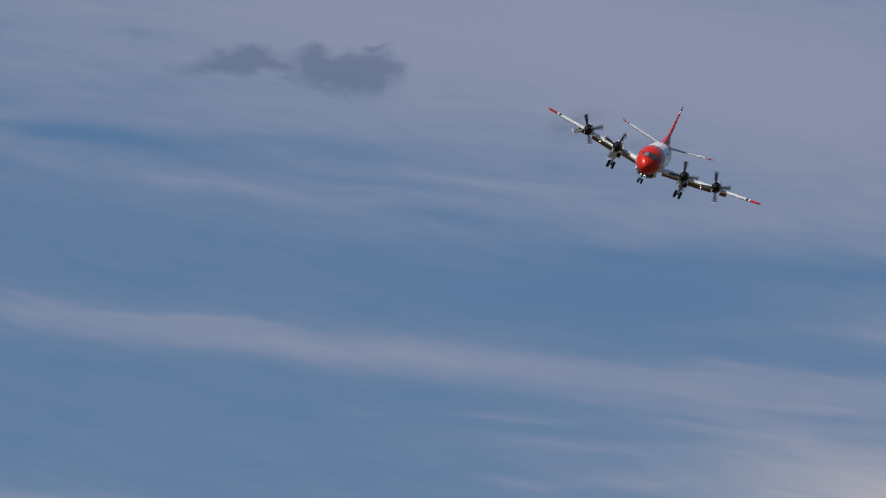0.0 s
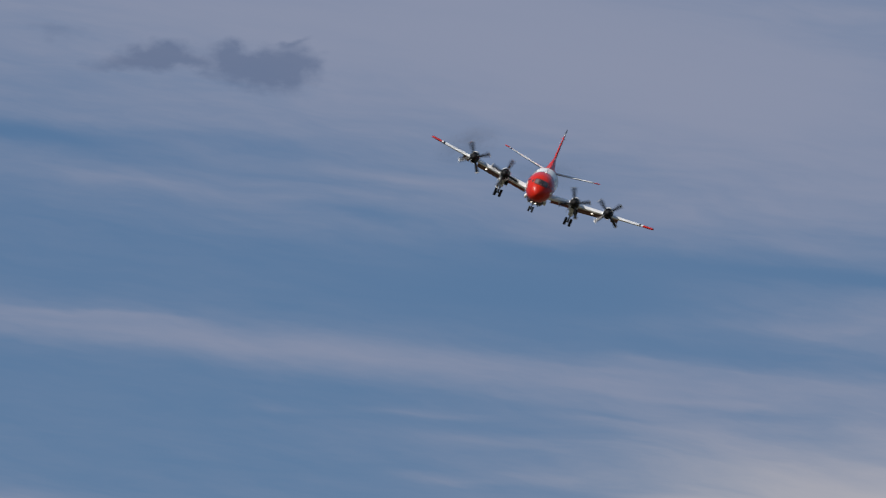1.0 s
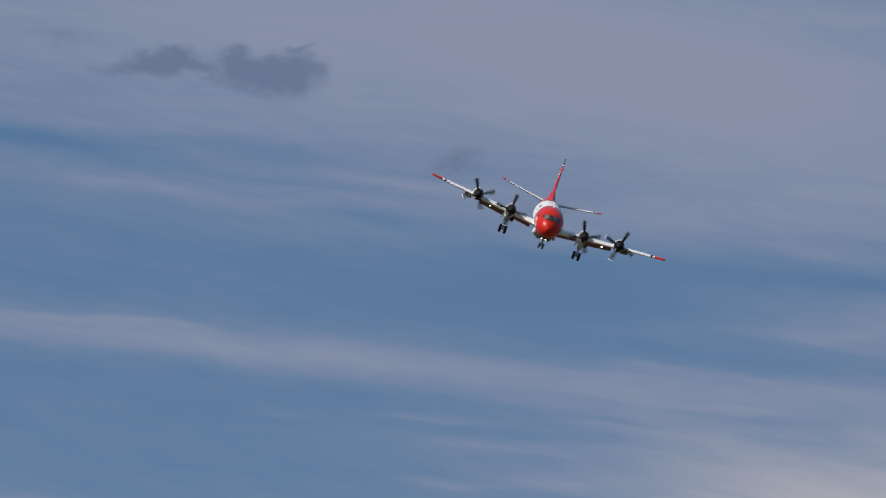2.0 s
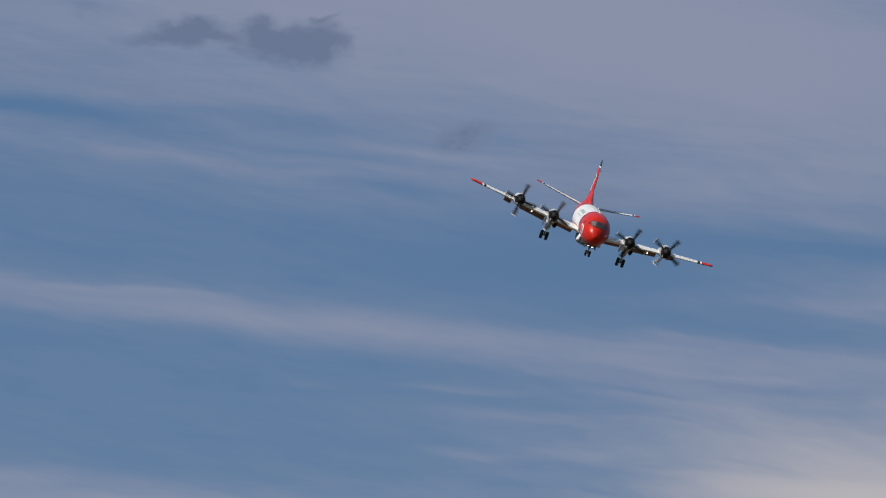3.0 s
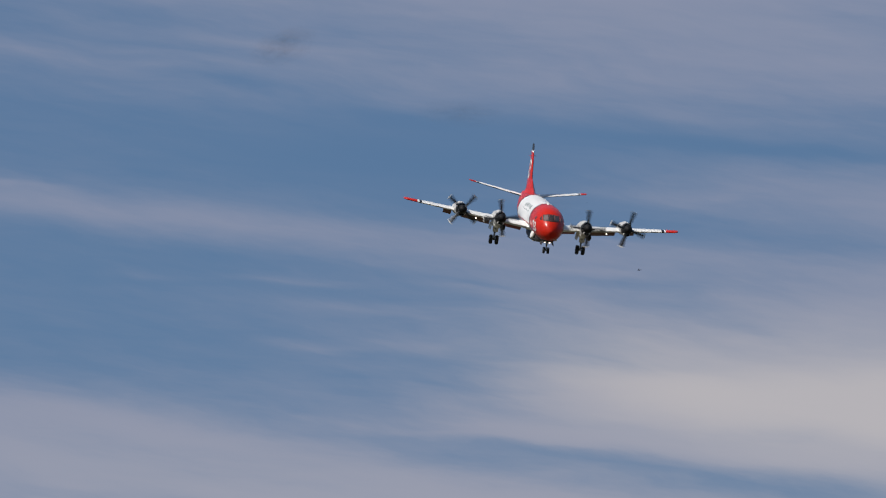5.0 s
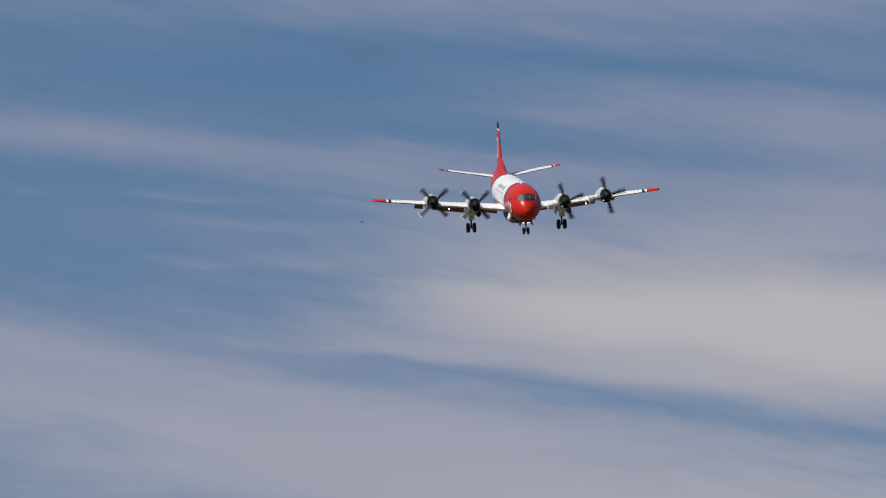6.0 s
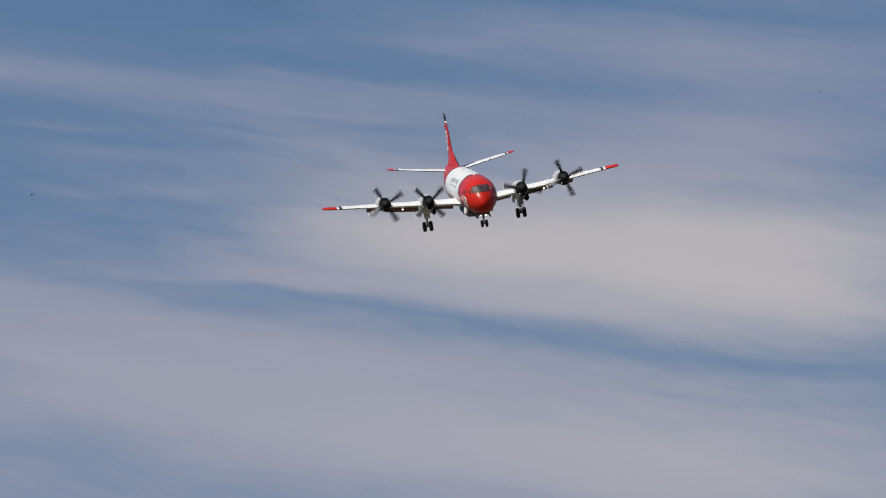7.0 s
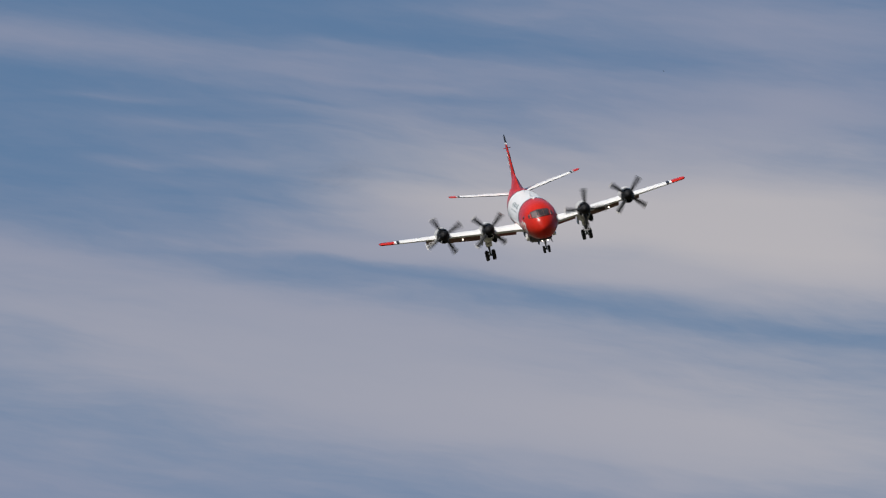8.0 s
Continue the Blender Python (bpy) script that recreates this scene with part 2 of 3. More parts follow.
    w = n.math("MULTIPLY", w, 1.0, None, True)
    low = n.math("MULTIPLY_ADD", sy, 0.0009, -0.2, True)
    blue = n.mix(low, rgb(0.095, 0.181, 0.328), rgb(0.113, 0.208, 0.351))
    grey = n.mix(w, rgb(0.255, 0.286, 0.394), rgb(0.472, 0.453, 0.476))
    colour = n.mix(d, blue, grey)
    # the small dark cloud
    ragged = n.node("TexNoise")
    n.put(ragged.inputs["Vector"], local(plan, 0, 0, 48, 30, 0))
    ragged.inputs["Scale"].default_value, ragged.inputs["Detail"].default_value = 1.0, 6.0
    tear = n.node("VectorMath", operation="MULTIPLY_ADD")
    n.put(tear.inputs[0], ragged.outputs["Color"])
    tear.inputs[1].default_value, tear.inputs[2].default_value = (84, 52, 0), (-42, -26, 0)
    torn = n.node("VectorMath", operation="ADD")
    n.put(torn.inputs[0], plan), n.put(torn.inputs[1], tear.outputs[0])
    c = blot(0.0, 652, 130, 62, 36, 4, 1.0, torn.outputs[0])
    c = blot(c, 606, 134, 54, 30, -10, 0.9, torn.outputs[0])
    c = blot(c, 690, 118, 32, 28, 20, 0.5, torn.outputs[0])
    c = blot(c, 450, 106, 66, 24, 3, 0.72, torn.outputs[0])
    c = blot(c, 395, 114, 62, 22, -4, 0.8, torn.outputs[0])
    c = blot(c, 500, 124, 40, 14, 20, 0.5, torn.outputs[0])
    c = blot(c, 552, 106, 26, 24, 30, 0.9, torn.outputs[0])
    c = blot(c, 580, 120, 30, 22, 0, 0.35, torn.outputs[0])
    c = blot(c, 675, 80, 34, 9, -12, 0.55, torn.outputs[0])
    c = blot(c, 325, 121, 55, 17, 2, 0.36, torn.outputs[0])
    c = blot(c, 250, 65, 60, 18, 6, 0.42, torn.outputs[0])
    c = n.math("MULTIPLY", c, n.math("MULTIPLY_ADD", n.noise(local(plan, 5, 9, 36, 20, 8), 1.0, 4.0, 0.6), 0.9, 0.55))
    c = n.math("SMOOTH_MIN", n.math("MULTIPLY_ADD", n.math("SUBTRACT", c, 0.18), 1.15, 0.0, True), 0.92, 0.35)
    colour = n.mix(n.math("MULTIPLY", c, 0.86, None, True), colour, rgb(0.121, 0.162, 0.268))

    emit = n.node("Emission")
    n.put(emit.inputs["Color"], colour)
    n.put(t.nodes["Material Output"].inputs["Surface"], emit.outputs[0])
    return m


SKY = sky_material()
GROUND = painted("dry_grass", (0.085, 0.078, 0.047), 0.95, dirt=0.5, streak=(0.02, 0.02, 0.02))


# ---- helpers for shapes ----
def part(name, bm, material, parent, label=""):
    mesh = bpy.data.meshes.new(name)
    bmesh.ops.recalc_face_normals(bm, faces=bm.faces)
    for f in bm.faces:
        f.smooth = True
    bm.to_mesh(mesh)
    bm.free()
    for mat in material if isinstance(material, (list, tuple)) else (material,):
        mesh.materials.append(mat)
    mesh.set_sharp_from_angle(angle=radians(38))
    ob = new(name, mesh)
    ob.parent = parent
    return tagged(ob, label)


def loft(bm, rings, caps=(True, True), mat=0):
    """Skins a row of closed rings of equal length."""
    rows = [[bm.verts.new(p) for p in ring] for ring in rings]
    k = len(rows[0])
    for a, b in zip(rows, rows[1:]):
        for i in range(k):
            bm.faces.new((a[i], a[(i + 1) % k], b[(i + 1) % k], b[i])).material_index = mat
    for cap, row in zip(caps, (rows[0], rows[-1])):
        if cap:
            bm.faces.new(row).material_index = mat
    return rows


def between(x, xs, ys):
    """A smooth curve through the stations (xs falling or rising)."""
    xs, ys = np.array(xs, float), np.array(ys, float)
    if xs[0] > xs[-1]:
        xs, ys = xs[::-1], ys[::-1]
    i = int(np.clip(np.searchsorted(xs, x) - 1, 0, len(xs) - 2))
    h = xs[i + 1] - xs[i]
    u = min(max((x - xs[i]) / h, 0), 1)
    d = np.diff(ys) / np.diff(xs)

    def slope(j):
        if j == 0 or j == len(xs) - 1:
            return d[0] if j == 0 else d[-1]
        return 0.0 if d[j - 1] * d[j] <= 0 else 2 * d[j - 1] * d[j] / (d[j - 1] + d[j])
    a, b = slope(i) * h, slope(i + 1) * h
    return float((2 * u**3 - 3 * u**2 + 1) * ys[i] + (u**3 - 2 * u**2 + u) * a + (3 * u**2 - 2 * u**3) * ys[i + 1] + (u**3 - u**2) * b)


# ---- setting ----
def build_ground():
    bm = bmesh.new()
    rings = []
    for r in (0.0, 60, 300, 1200, 2800, 4600):
        rings.append([bm.verts.new((r * math.cos(a), r * math.sin(a), -0.0)) for a in np.linspace(0, 2 * math.pi, 96, endpoint=False)] if r else None)
    centre = bm.verts.new((0, 0, 0))
    for i in range(96):
        bm.faces.new((centre, rings[1][i], rings[1][(i + 1) % 96]))
    for a, b in zip(rings[1:], rings[2:]):
        for i in range(96):
            bm.faces.new((a[i], b[i], b[(i + 1) % 96], a[(i + 1) % 96]))
    ob = part("ground", bm, GROUND, None)
    tagged(ob, "flat dry grass plain under the flight path", "ground", kind="structure")


def build_backdrop():
    bm = bmesh.new()
    R = 4300.0
    grid = []
    for e in np.linspace(-0.02, 38, 40):
        row = []
        for a in np.linspace(-62, 62, 125):
            er, ar = radians(e), radians(a)
            row.append(bm.verts.new((R * math.cos(er) * math.sin(ar), R * math.cos(er) * math.cos(ar), R * math.sin(er))))
        grid.append(row)
    for a, b in zip(grid, grid[1:]):
        for i in range(len(a) - 1):
            bm.faces.new((a[i], a[i + 1], b[i + 1], b[i]))
    ob = part("backdrop", bm, SKY, None)
    ob.location = EYE
    tagged(ob, "hazy blue sky with long streaks of thin grey cloud", "sky", kind="structure")


build_ground()
build_backdrop()

# ---- the air tanker: x forward, y to its left, z up, on the fuselage axis over the wing's quarter chord ----
airplane = new("airplane")
tagged(airplane, "red and white four-engined propeller air tanker with landing gear down", "airplane")
airplane.empty_display_size = 3

FUS_X = (10.66, 10.60, 10.46, 10.18, 9.6, 8.9, 8.2, 7.4, 6.4, 5.0, -8.0, -11.0, -14.0, -17.0, -19.5, -21.0)
FUS_R = (0.03, 0.22, 0.46, 0.79, 1.16, 1.44, 1.62, 1.72, 1.76, 1.76, 1.76, 1.58, 1.24, 0.82, 0.45, 0.12)
FUS_Z = (-0.54, -0.535, -0.52, -0.46, -0.32, -0.16, -0.01, 0.10, 0.16, 0.20, 0.22, 0.36, 0.68, 1.02, 1.26, 1.40)
FUS_TALL = 1.05  # stretches the section slightly taller than wide, to fit the camera's view


def skin(x, angle, proud=0.0):
    """A point of the fuselage's skin; the angle runs from the top to its left."""
    r, z = between(x, FUS_X, FUS_R) + proud, between(x, FUS_X, FUS_Z)
    return Vector((x, r * math.sin(angle), z + FUS_TALL * r * math.cos(angle)))


def tube(x0, x1, steps, proud=0.0, seg=56):
    return [[skin(x, 2 * math.pi * i / seg, proud) for i in range(seg)] for x in np.linspace(x0, x1, steps)]


def build_fuselage():
    bm = bmesh.new()
    xs = 10.66 - (10.66 - 3.9) * np.linspace(0, 1, 30) ** 1.8
    loft(bm, [[skin(x, 2 * math.pi * i / 56) for i in range(56)] for x in xs])
    nose = part("nose_section", bm, RED, airplane, "glossy red nose section")
    bm = bmesh.new()
    loft(bm, tube(3.9, -9.0, 20))
    cabin = part("cabin_section", bm, WHITE, airplane, "white cabin section")
    bm = bmesh.new()
    loft(bm, tube(-9.0, -21.0, 26))
    tail = part("tail_section", bm, RED, airplane, "red tail section")
    for x in (3.9, -9.0):
        bm = bmesh.new()
        loft(bm, tube(x + 0.26, x - 0.26, 2, 0.012) + tube(x - 0.26, x + 0.26, 2, -0.02))
        part("trim_band", bm, BLACK, airplane, "thin black trim band")

    def pane(x0, x1, a0, a1, name, mat, parent, proud=0.014, cut=0.0):
        b = bmesh.new()
        grid = []
        for i in range(6):
            u = i / 5
            row = []
            for j in range(8):
                w = j / 7
                x = x0 + (x1 - x0) * u + cut * w
                row.append(b.verts.new(skin(x, radians(a0 + (a1 - a0) * w), proud)))
            grid.append(row)
        for p, q in zip(grid, grid[1:]):
            for j in range(7):
                b.faces.new((p[j], p[j + 1], q[j + 1], q[j]))
        edge = [e for e in b.edges if e.is_boundary]
        made = bmesh.ops.extrude_edge_only(b, edges=edge)["geom"]
        for v in made:
            if isinstance(v, bmesh.types.BMVert):
                v.co -= Vector((0, v.co.y, v.co.z - between(v.co.x, FUS_X, FUS_Z))).normalized() * 0.05
        return part(name, b, mat, parent)

    # flight deck glazing: four flat-looking front panes, and a quarter window on each side
    def on_front(y, z, proud):
        """The skin's point straight behind (y, z), seen from ahead."""
        lo, hi = 6.5, 10.6
        for _ in range(30):
            mid = (lo + hi) / 2
            out = math.hypot(y, (z - between(mid, FUS_X, FUS_Z)) / FUS_TALL) > between(mid, FUS_X, FUS_R)
            lo, hi = (lo, mid) if out else (mid, hi)
        return Vector((lo + proud, y, z + 0.4 * proud))

    def front_pane(name, material, y0, y1, low0, low1, top0, top1, proud):
        b = bmesh.new()
        grid = [[b.verts.new(on_front(y0 + (y1 - y0) * u, (low0 + (low1 - low0) * u) * (1 - w) + (top0 + (top1 - top0) * u) * w, proud))
                 for u in np.linspace(0, 1, 7)] for w in np.linspace(0, 1, 7)]
        for p, q in zip(grid, grid[1:]):
            for k in range(6):
                b.faces.new((p[k], p[k + 1], q[k + 1], q[k]))
        rim = bmesh.ops.extrude_edge_only(b, edges=[e for e in b.edges if e.is_boundary])["geom"]
        for v in rim:
            if isinstance(v, bmesh.types.BMVert):
                v.co.x -= 0.06
        return part(name, b, material, nose)

    def flat_pane(name, material, parent, corners, grow, proud):
        """A flat sheet on four points of the skin (low inner, low outer, top outer, top inner)."""
        pts = [on_front(y, zz, 0.0) for y, zz in corners]
        mid = sum(pts, Vector()) / 4
        out = (pts[1] - pts[0]).cross(pts[3] - pts[0]).normalized()
        out = out if out.x > 0 else -out
        edge = [p + (p - mid).normalized() * grow + out * proud for p in pts]
        b = bmesh.new()
        loft(b, [[p - out * 0.10 for p in edge], edge])
        bmesh.ops.bevel(b, geom=[e for e in b.edges if all(v.co in edge for v in e.verts)], offset=0.01, segments=1, affect="EDGES")
        return part(name, b, material, parent)

    # black glare shield round the glazing, then each pane in its frame
    for y0, y1, low0, low1, top0, top1 in ((-0.90, -0.26, 0.56, 0.58, 1.15, 1.28), (-0.26, 0.26, 0.58, 0.58, 1.28, 1.28), (0.26, 0.90, 0.58, 0.56, 1.28, 1.15)):
        front_pane("glare_shield", BLACK, y0, y1, low0, low1, top0, top1, 0.012)
    glazing = [((-0.17, 0.70), (0.17, 0.70), (0.17, 1.20), (-0.17, 1.20))]
    for k in (-1, 1):
        glazing.append(((k * 0.34, 0.68), (k * 0.82, 0.64), (k * 0.79, 1.06), (k * 0.34, 1.19)))
        glazing.append(((k * 0.99, 0.60), (k * 1.16, 0.59), (k * 1.12, 0.84), (k * 0.99, 0.97)))
    for corners in glazing:
        sheet = flat_pane("window_frame", FRAME, nose, corners, 0.035, 0.040)
        # the right main pane has its reflected glare in the base colour
        flat_pane("windscreen_pane", GLARE_PANE if -0.5 < corners[0][0] < -0.3 else GLASS, sheet, corners, 0.0, 0.056)
    for k in (-1, 1):
        pane(8.2, 7.85, k * 62, k * 72, "side_window", GLASS, nose, cut=-0.1)
    # lettering bars on the cabin
    for s in (-1, 1):
        for a, tall, n_bars, x_first, long, step in ((45, 17, 6, 1.2, 0.62, 0.98), (67, 7, 9, 1.0, 0.40, 0.64)):
            for k in range(n_bars):
                x = x_first - k * step
                pane(x, x - long + 0.08 * (k * 5 % 3), s * (a + k * 3 % 4), s * (a + tall - k * 7 % 5), "lettering_bar", LETTER, cabin, 0.006)
        b = bmesh.new()
        grid = [[b.verts.new(skin(x, s * radians(w), 0.012)) for w in np.linspace(107, 110.5, 7)] for x in np.linspace(3.8, -8.9, 30)]
        for p, q in zip(grid, grid[1:]):
            for k in range(6):
                b.faces.new((p[k], p[k + 1], q[k + 1], q[k]))
        part("side_stripe", b, RED, cabin, "thin red stripe low on the cabin side")
    # top antennas
    for x, h in ((3.4, 0.32), (1.2, 0.45), (-5.0, 0.38)):
        b = bmesh.new()
        base = skin(x, 0, -0.03)
        loft(b, [[base + Vector((c * l * (1 - 0.5 * k), w, h * k)) for c, w in ((0.5, 0), (0.1, 0.03), (-0.5, 0), (0.1, -0.03))] for k, l in ((0, 0.4), (1, 0.35))])
        part("blade_antenna", b, WHITE, airplane)
    b = bmesh.new()
    bmesh.ops.create_uvsphere(b, u_segments=16, v_segments=8, radius=1, matrix=Matrix.LocRotScale(skin(4.75, 0, 0.02), None, (0.34, 0.15, 0.12)))
    part("antenna_dome", b, WHITE, airplane, "small white antenna dome")
    return nose, cabin, tail


def build_tank(nose):
    """The retardant tank slung under the belly, with its doors."""
    b = bmesh.new()
    xs = (7.4, 6.9, 6.0, 4.8, 2.0, -3.0, -5.6, -7.6)
    depth = (-1.60, -1.80, -2.02, -2.16, -2.24, -2.22, -2.1, -1.7)
    half = (0.30, 0.62, 0.90, 1.04, 1.10, 1.10, 0.9, 0.5)
    rings = []
    for x in np.linspace(7.4, -7.6, 28):
        w, d = between(x, xs, half), between(x, xs, depth)
        ring = []
        for k in range(24):
            a = 2 * math.pi * k / 24
            c, s = math.cos(a), math.sin(a)
            e = 0.55
            ring.append((x, w * math.copysign(abs(s) ** e, s), (d - 1.0) / 2 + (-1.0 - d) / 2 * math.copysign(abs(c) ** e, c)))
        rings.append(ring)
    loft(b, rings)
    tank = part("retardant_tank", b, BELLY_DARK, airplane, "dark belly tank")
    for y in (-0.62, 0.0, 0.62):
        for x0 in (1.0, -2.2):
            b = bmesh.new()
            bmesh.ops.create_cube(b, size=1, matrix=Matrix.LocRotScale((x0, y, -2.24), None, (3.0, 0.56, 0.05)))
            bmesh.ops.bevel(b, geom=b.edges, offset=0.02, segments=1, affect="EDGES")
            part("drop_door", b, GREY, tank)
    for s in (-1, 1):
        b = bmesh.new()
        tilt = Matrix.Translation((4.1, s * 1.22, -1.42)) @ Matrix.Rotation(radians(s * 14), 4, "X")
        loft(b, [[tilt @ Vector((px, w * math.copysign(abs(math.sin(q)) ** 0.6, math.sin(q)), h * math.copysign(abs(math.cos(q)) ** 0.6, math.cos(q)))) for q in np.linspace(0, 2 * math.pi, 20, endpoint=False)]
                 for px, w, h in ((0.75, 0.08, 0.20), (0.62, 0.17, 0.38), (0.3, 0.21, 0.46), (-0.4, 0.21, 0.46), (-1.2, 0.06, 0.2))])
        part("side_fairing", b, WHITE, tank, "white fairing beside the tank")


def foil(t, chord, camber=0.0, k=14):
    """A closed wing section from the trailing edge over the top: (back from the leading edge, up)."""
    top, low = [], []
    for i in range(k + 1):
        c = 0.5 * (1 + math.cos(math.pi * i / k))
        h = 5 * t * (0.2969 * math.sqrt(c) - 0.126 * c - 0.3516 * c**2 + 0.2843 * c**3 - 0.1036 * c**4)
        cm = camber * 4 * c * (1 - c)
        top.append((c * chord, (cm + h) * chord))
        low.append((c * chord, (cm - h) * chord))
    return top + low[::-1][1:-1]


def wing_at(y):
    """Leading edge x, chord, height and thickness of the wing at |y|."""
    f = min(abs(y) / 15.2, 1)
    return 1.55 - 1.50 * f, 5.75 - 3.42 * f, -1.0 + 0.0965 * abs(y), 0.128 - 0.018 * f


def wing_ring(y, s, c0=0.0, c1=1.0):
    le, chord, z, t = wing_at(y)
    return [(le - min(max(cx, c0 * chord), c1 * chord), s * y, z + cz) for cx, cz in foil(t, chord, 0.015)]


def build_wings():
    for s in (1, -1):
        b = bmesh.new()
        loft(b, [wing_ring(y, s) for y in np.linspace(0.9, 13.28, 22)])
        wing = part("wing", b, WHITE, airplane, "white wing")
        b = bmesh.new()
        loft(b, [wing_ring(y, s) for y in (13.28, 13.42, 13.55)])
        part("tip_band", b, BLACK, wing, "black wing tip band")
        b = bmesh.new()
        loft(b, [wing_ring(y, s) for y in (13.55, 13.67, 13.79)])
        part("tip_stripe", b, WHITE, wing)
        b = bmesh.new()
        rings = [wing_ring(y, s) for y in np.linspace(13.79, 14.95, 5)]
        for y, sc in ((15.08, 0.88), (15.16, 0.66), (15.2, 0.3)):
            r = wing_ring(y, s)
            cx = sum(p[0] for p in r) / len(r)
            cz = sum(p[2] for p in r) / len(r)
            rings.append([(cx + (p[0] - cx) * sc, p[1], cz + (p[2] - cz) * sc) for p in r])
        loft(b, rings)
        part("wing_tip", b, RED, wing, "red wing tip")
        # flaps lowered behind the wing, in three panels
        for y0, y1 in ((1.75, 4.2), (5.3, 8.55), (9.7, 10.6)):
            b = bmesh.new()
            rings = []
            for y in np.linspace(y0, y1, 5):
                le, chord, z, t = wing_at(y)
                fl, ang = chord * (0.25 if y0 < 5 else 0.31), radians(33 if y0 < 5 else 36)
                hinge = (le - chord * 0.76, z - 0.10)
                rings.append([(hinge[0] - cx * math.cos(ang) + cz * math.sin(ang) * -1, s * y, hinge[1] - cx * math.sin(ang) + cz * math.cos(ang)) for cx, cz in foil(0.13, fl)])
            loft(b, rings)
            part("flap", b, FLAP if y0 < 5 else BROWN_FLAP, wing, "lowered dull red flap" if y0 < 5 else "lowered brown flap")
        # landing light under the leading edge
        le, chord, z, t = wing_at(7.25)
        b = bmesh.new()
        bmesh.ops.create_uvsphere(b, u_segments=16, v_segments=10, radius=0.075, matrix=Matrix.Translation((le - 0.32, s * 7.25, z - 0.36)) @ Matrix.Diagonal((0.6, 1, 1, 1)))
        light = part("landing_light", b, LAMP, wing, "lit landing light")
        b = bmesh.new()
        bmesh.ops.create_cone(b, cap_ends=True, segments=16, radius1=0.13, radius2=0.13, depth=0.22, matrix=Matrix.Translation((le - 0.46, s * 7.25, z - 0.36)) @ Matrix.Rotation(radians(90), 4, "Y"))
        part("light_housing", b, STEEL, wing)
        # root fillet
        b = bmesh.new()
        rings = []
        for k in range(5):
            y = 1.25 + 0.22 * k
            sc = 1.0 + 0.22 * (1 - k / 4) ** 2
            r = wing_ring(y, s)
            cx = sum(p[0] for p in r) / len(r)
            cz = sum(p[2] for p in r) / len(r)
            rings.append([(cx + (p[0] - cx) * (1 + (sc - 1) * 0.35), p[1], cz + (p[2] - cz) * sc) for p in r])
        loft(b, rings)
        part("wing_fillet", b, WHITE, wing)


FIN_UP = 0.2


def build_tail(tail):
    # fin
    def fin_ring(z):
        f = (z - 1.0) / 5.95
        le = -13.3 - 3.05 * f
        te = -19.2 + 1.35 * f
        return [(le - cx, cz, z + FIN_UP) for cx, cz in foil(0.078, le - te)]
    b = bmesh.new()
    loft(b, [fin_ring(z) for z in np.linspace(1.0, 6.05, 14)])
    fin = part("fin", b, RED, airplane, "red tail fin")
    b = bmesh.new()
    loft(b, [fin_ring(z) for z in (6.05, 6.14, 6.23)])
    part("fin_stripe", b, WHITE, fin)
    b = bmesh.new()
    rings = [fin_ring(z) for z in (6.23, 6.5, 6.8)]
    for z, sc in ((6.9, 0.85), (6.96, 0.55)):
        r = fin_ring(z)
        cx = sum(p[0] for p in r) / len(r)
        rings.append([(cx + (p[0] - cx) * sc, p[1] * sc, p[2]) for p in r])
    loft(b, rings)
    part("fin_cap", b, BLACK, fin, "black fin cap")
    b = bmesh.new()
    loft(b, [[(x, w * 0.5, between(x, FUS_X, FUS_Z) + between(x, FUS_X, FUS_R) - 0.1), (x, -w * 0.5, between(x, FUS_X, FUS_Z) + between(x, FUS_X, FUS_R) - 0.1), (x, -0.04, h), (x, 0.04, h)]
             for x, w, h in ((-9.1, 0.2, 1.88), (-10.5, 0.6, 2.10), (-12.3, 0.95, 2.55), (-13.6, 1.1, 3.3), (-15.5, 1.1, 3.6))])
    part("dorsal_fillet", b, RED, fin)
    b = bmesh.new()
    bmesh.ops.create_cone(b, cap_ends=True, segments=10, radius1=0.03, radius2=0.03, depth=0.7, matrix=Matrix.Translation((-16.5, 0, 5.65 + FIN_UP)) @ Matrix.Rotation(radians(90), 4, "X"))
    part("fin_antenna", b, RED, fin)
    # tailplane
    for s in (1, -1):
        def stab_ring(y):
            f = y / 6.55
            le = -14.6 - 1.75 * f
            chord = 3.9 - 1.95 * f
            return [(le - cx, s * y, 1.3 + 0.155 * y + cz) for cx, cz in foil(0.075, chord)]
        b = bmesh.new()
        loft(b, [stab_ring(y) for y in np.linspace(0.3, 5.55, 12)])
        stab = part("tailplane", b, WHITE, airplane, "white tailplane")
        # dark strip along the lower side of the leading edge
        b = bmesh.new()
        rings = []
        for y in np.linspace(0.9, 5.5, 8):
            ring = stab_ring(y)
            lip = [Vector(p) for p in ring[14:18]]
            core = sum((Vector(p) for p in ring), Vector()) / len(ring)
            rings.append([p + (p - core).normalized() * 0.015 + Vector((0.012, 0, 0)) for p in lip] + [p + (core - p).normalized() * 0.02 for p in lip[::-1]])
        loft(b, rings)
        part("leading_edge_strip", b, EDGE_STRIP, stab, "dark strip along the lower leading edge")
        for y0, y1, mat, nm in ((5.55, 5.75, BLACK, "tip_band"), (5.75, 5.87, WHITE, "tip_stripe")):
            b = bmesh.new()
            loft(b, [stab_ring(y) for y in (y0, (y0 + y1) / 2, y1)])
            part(nm, b, mat, stab)
        b = bmesh.new()
        rings = [stab_ring(y) for y in (5.87, 6.1, 6.4)]
        r = stab_ring(6.55)
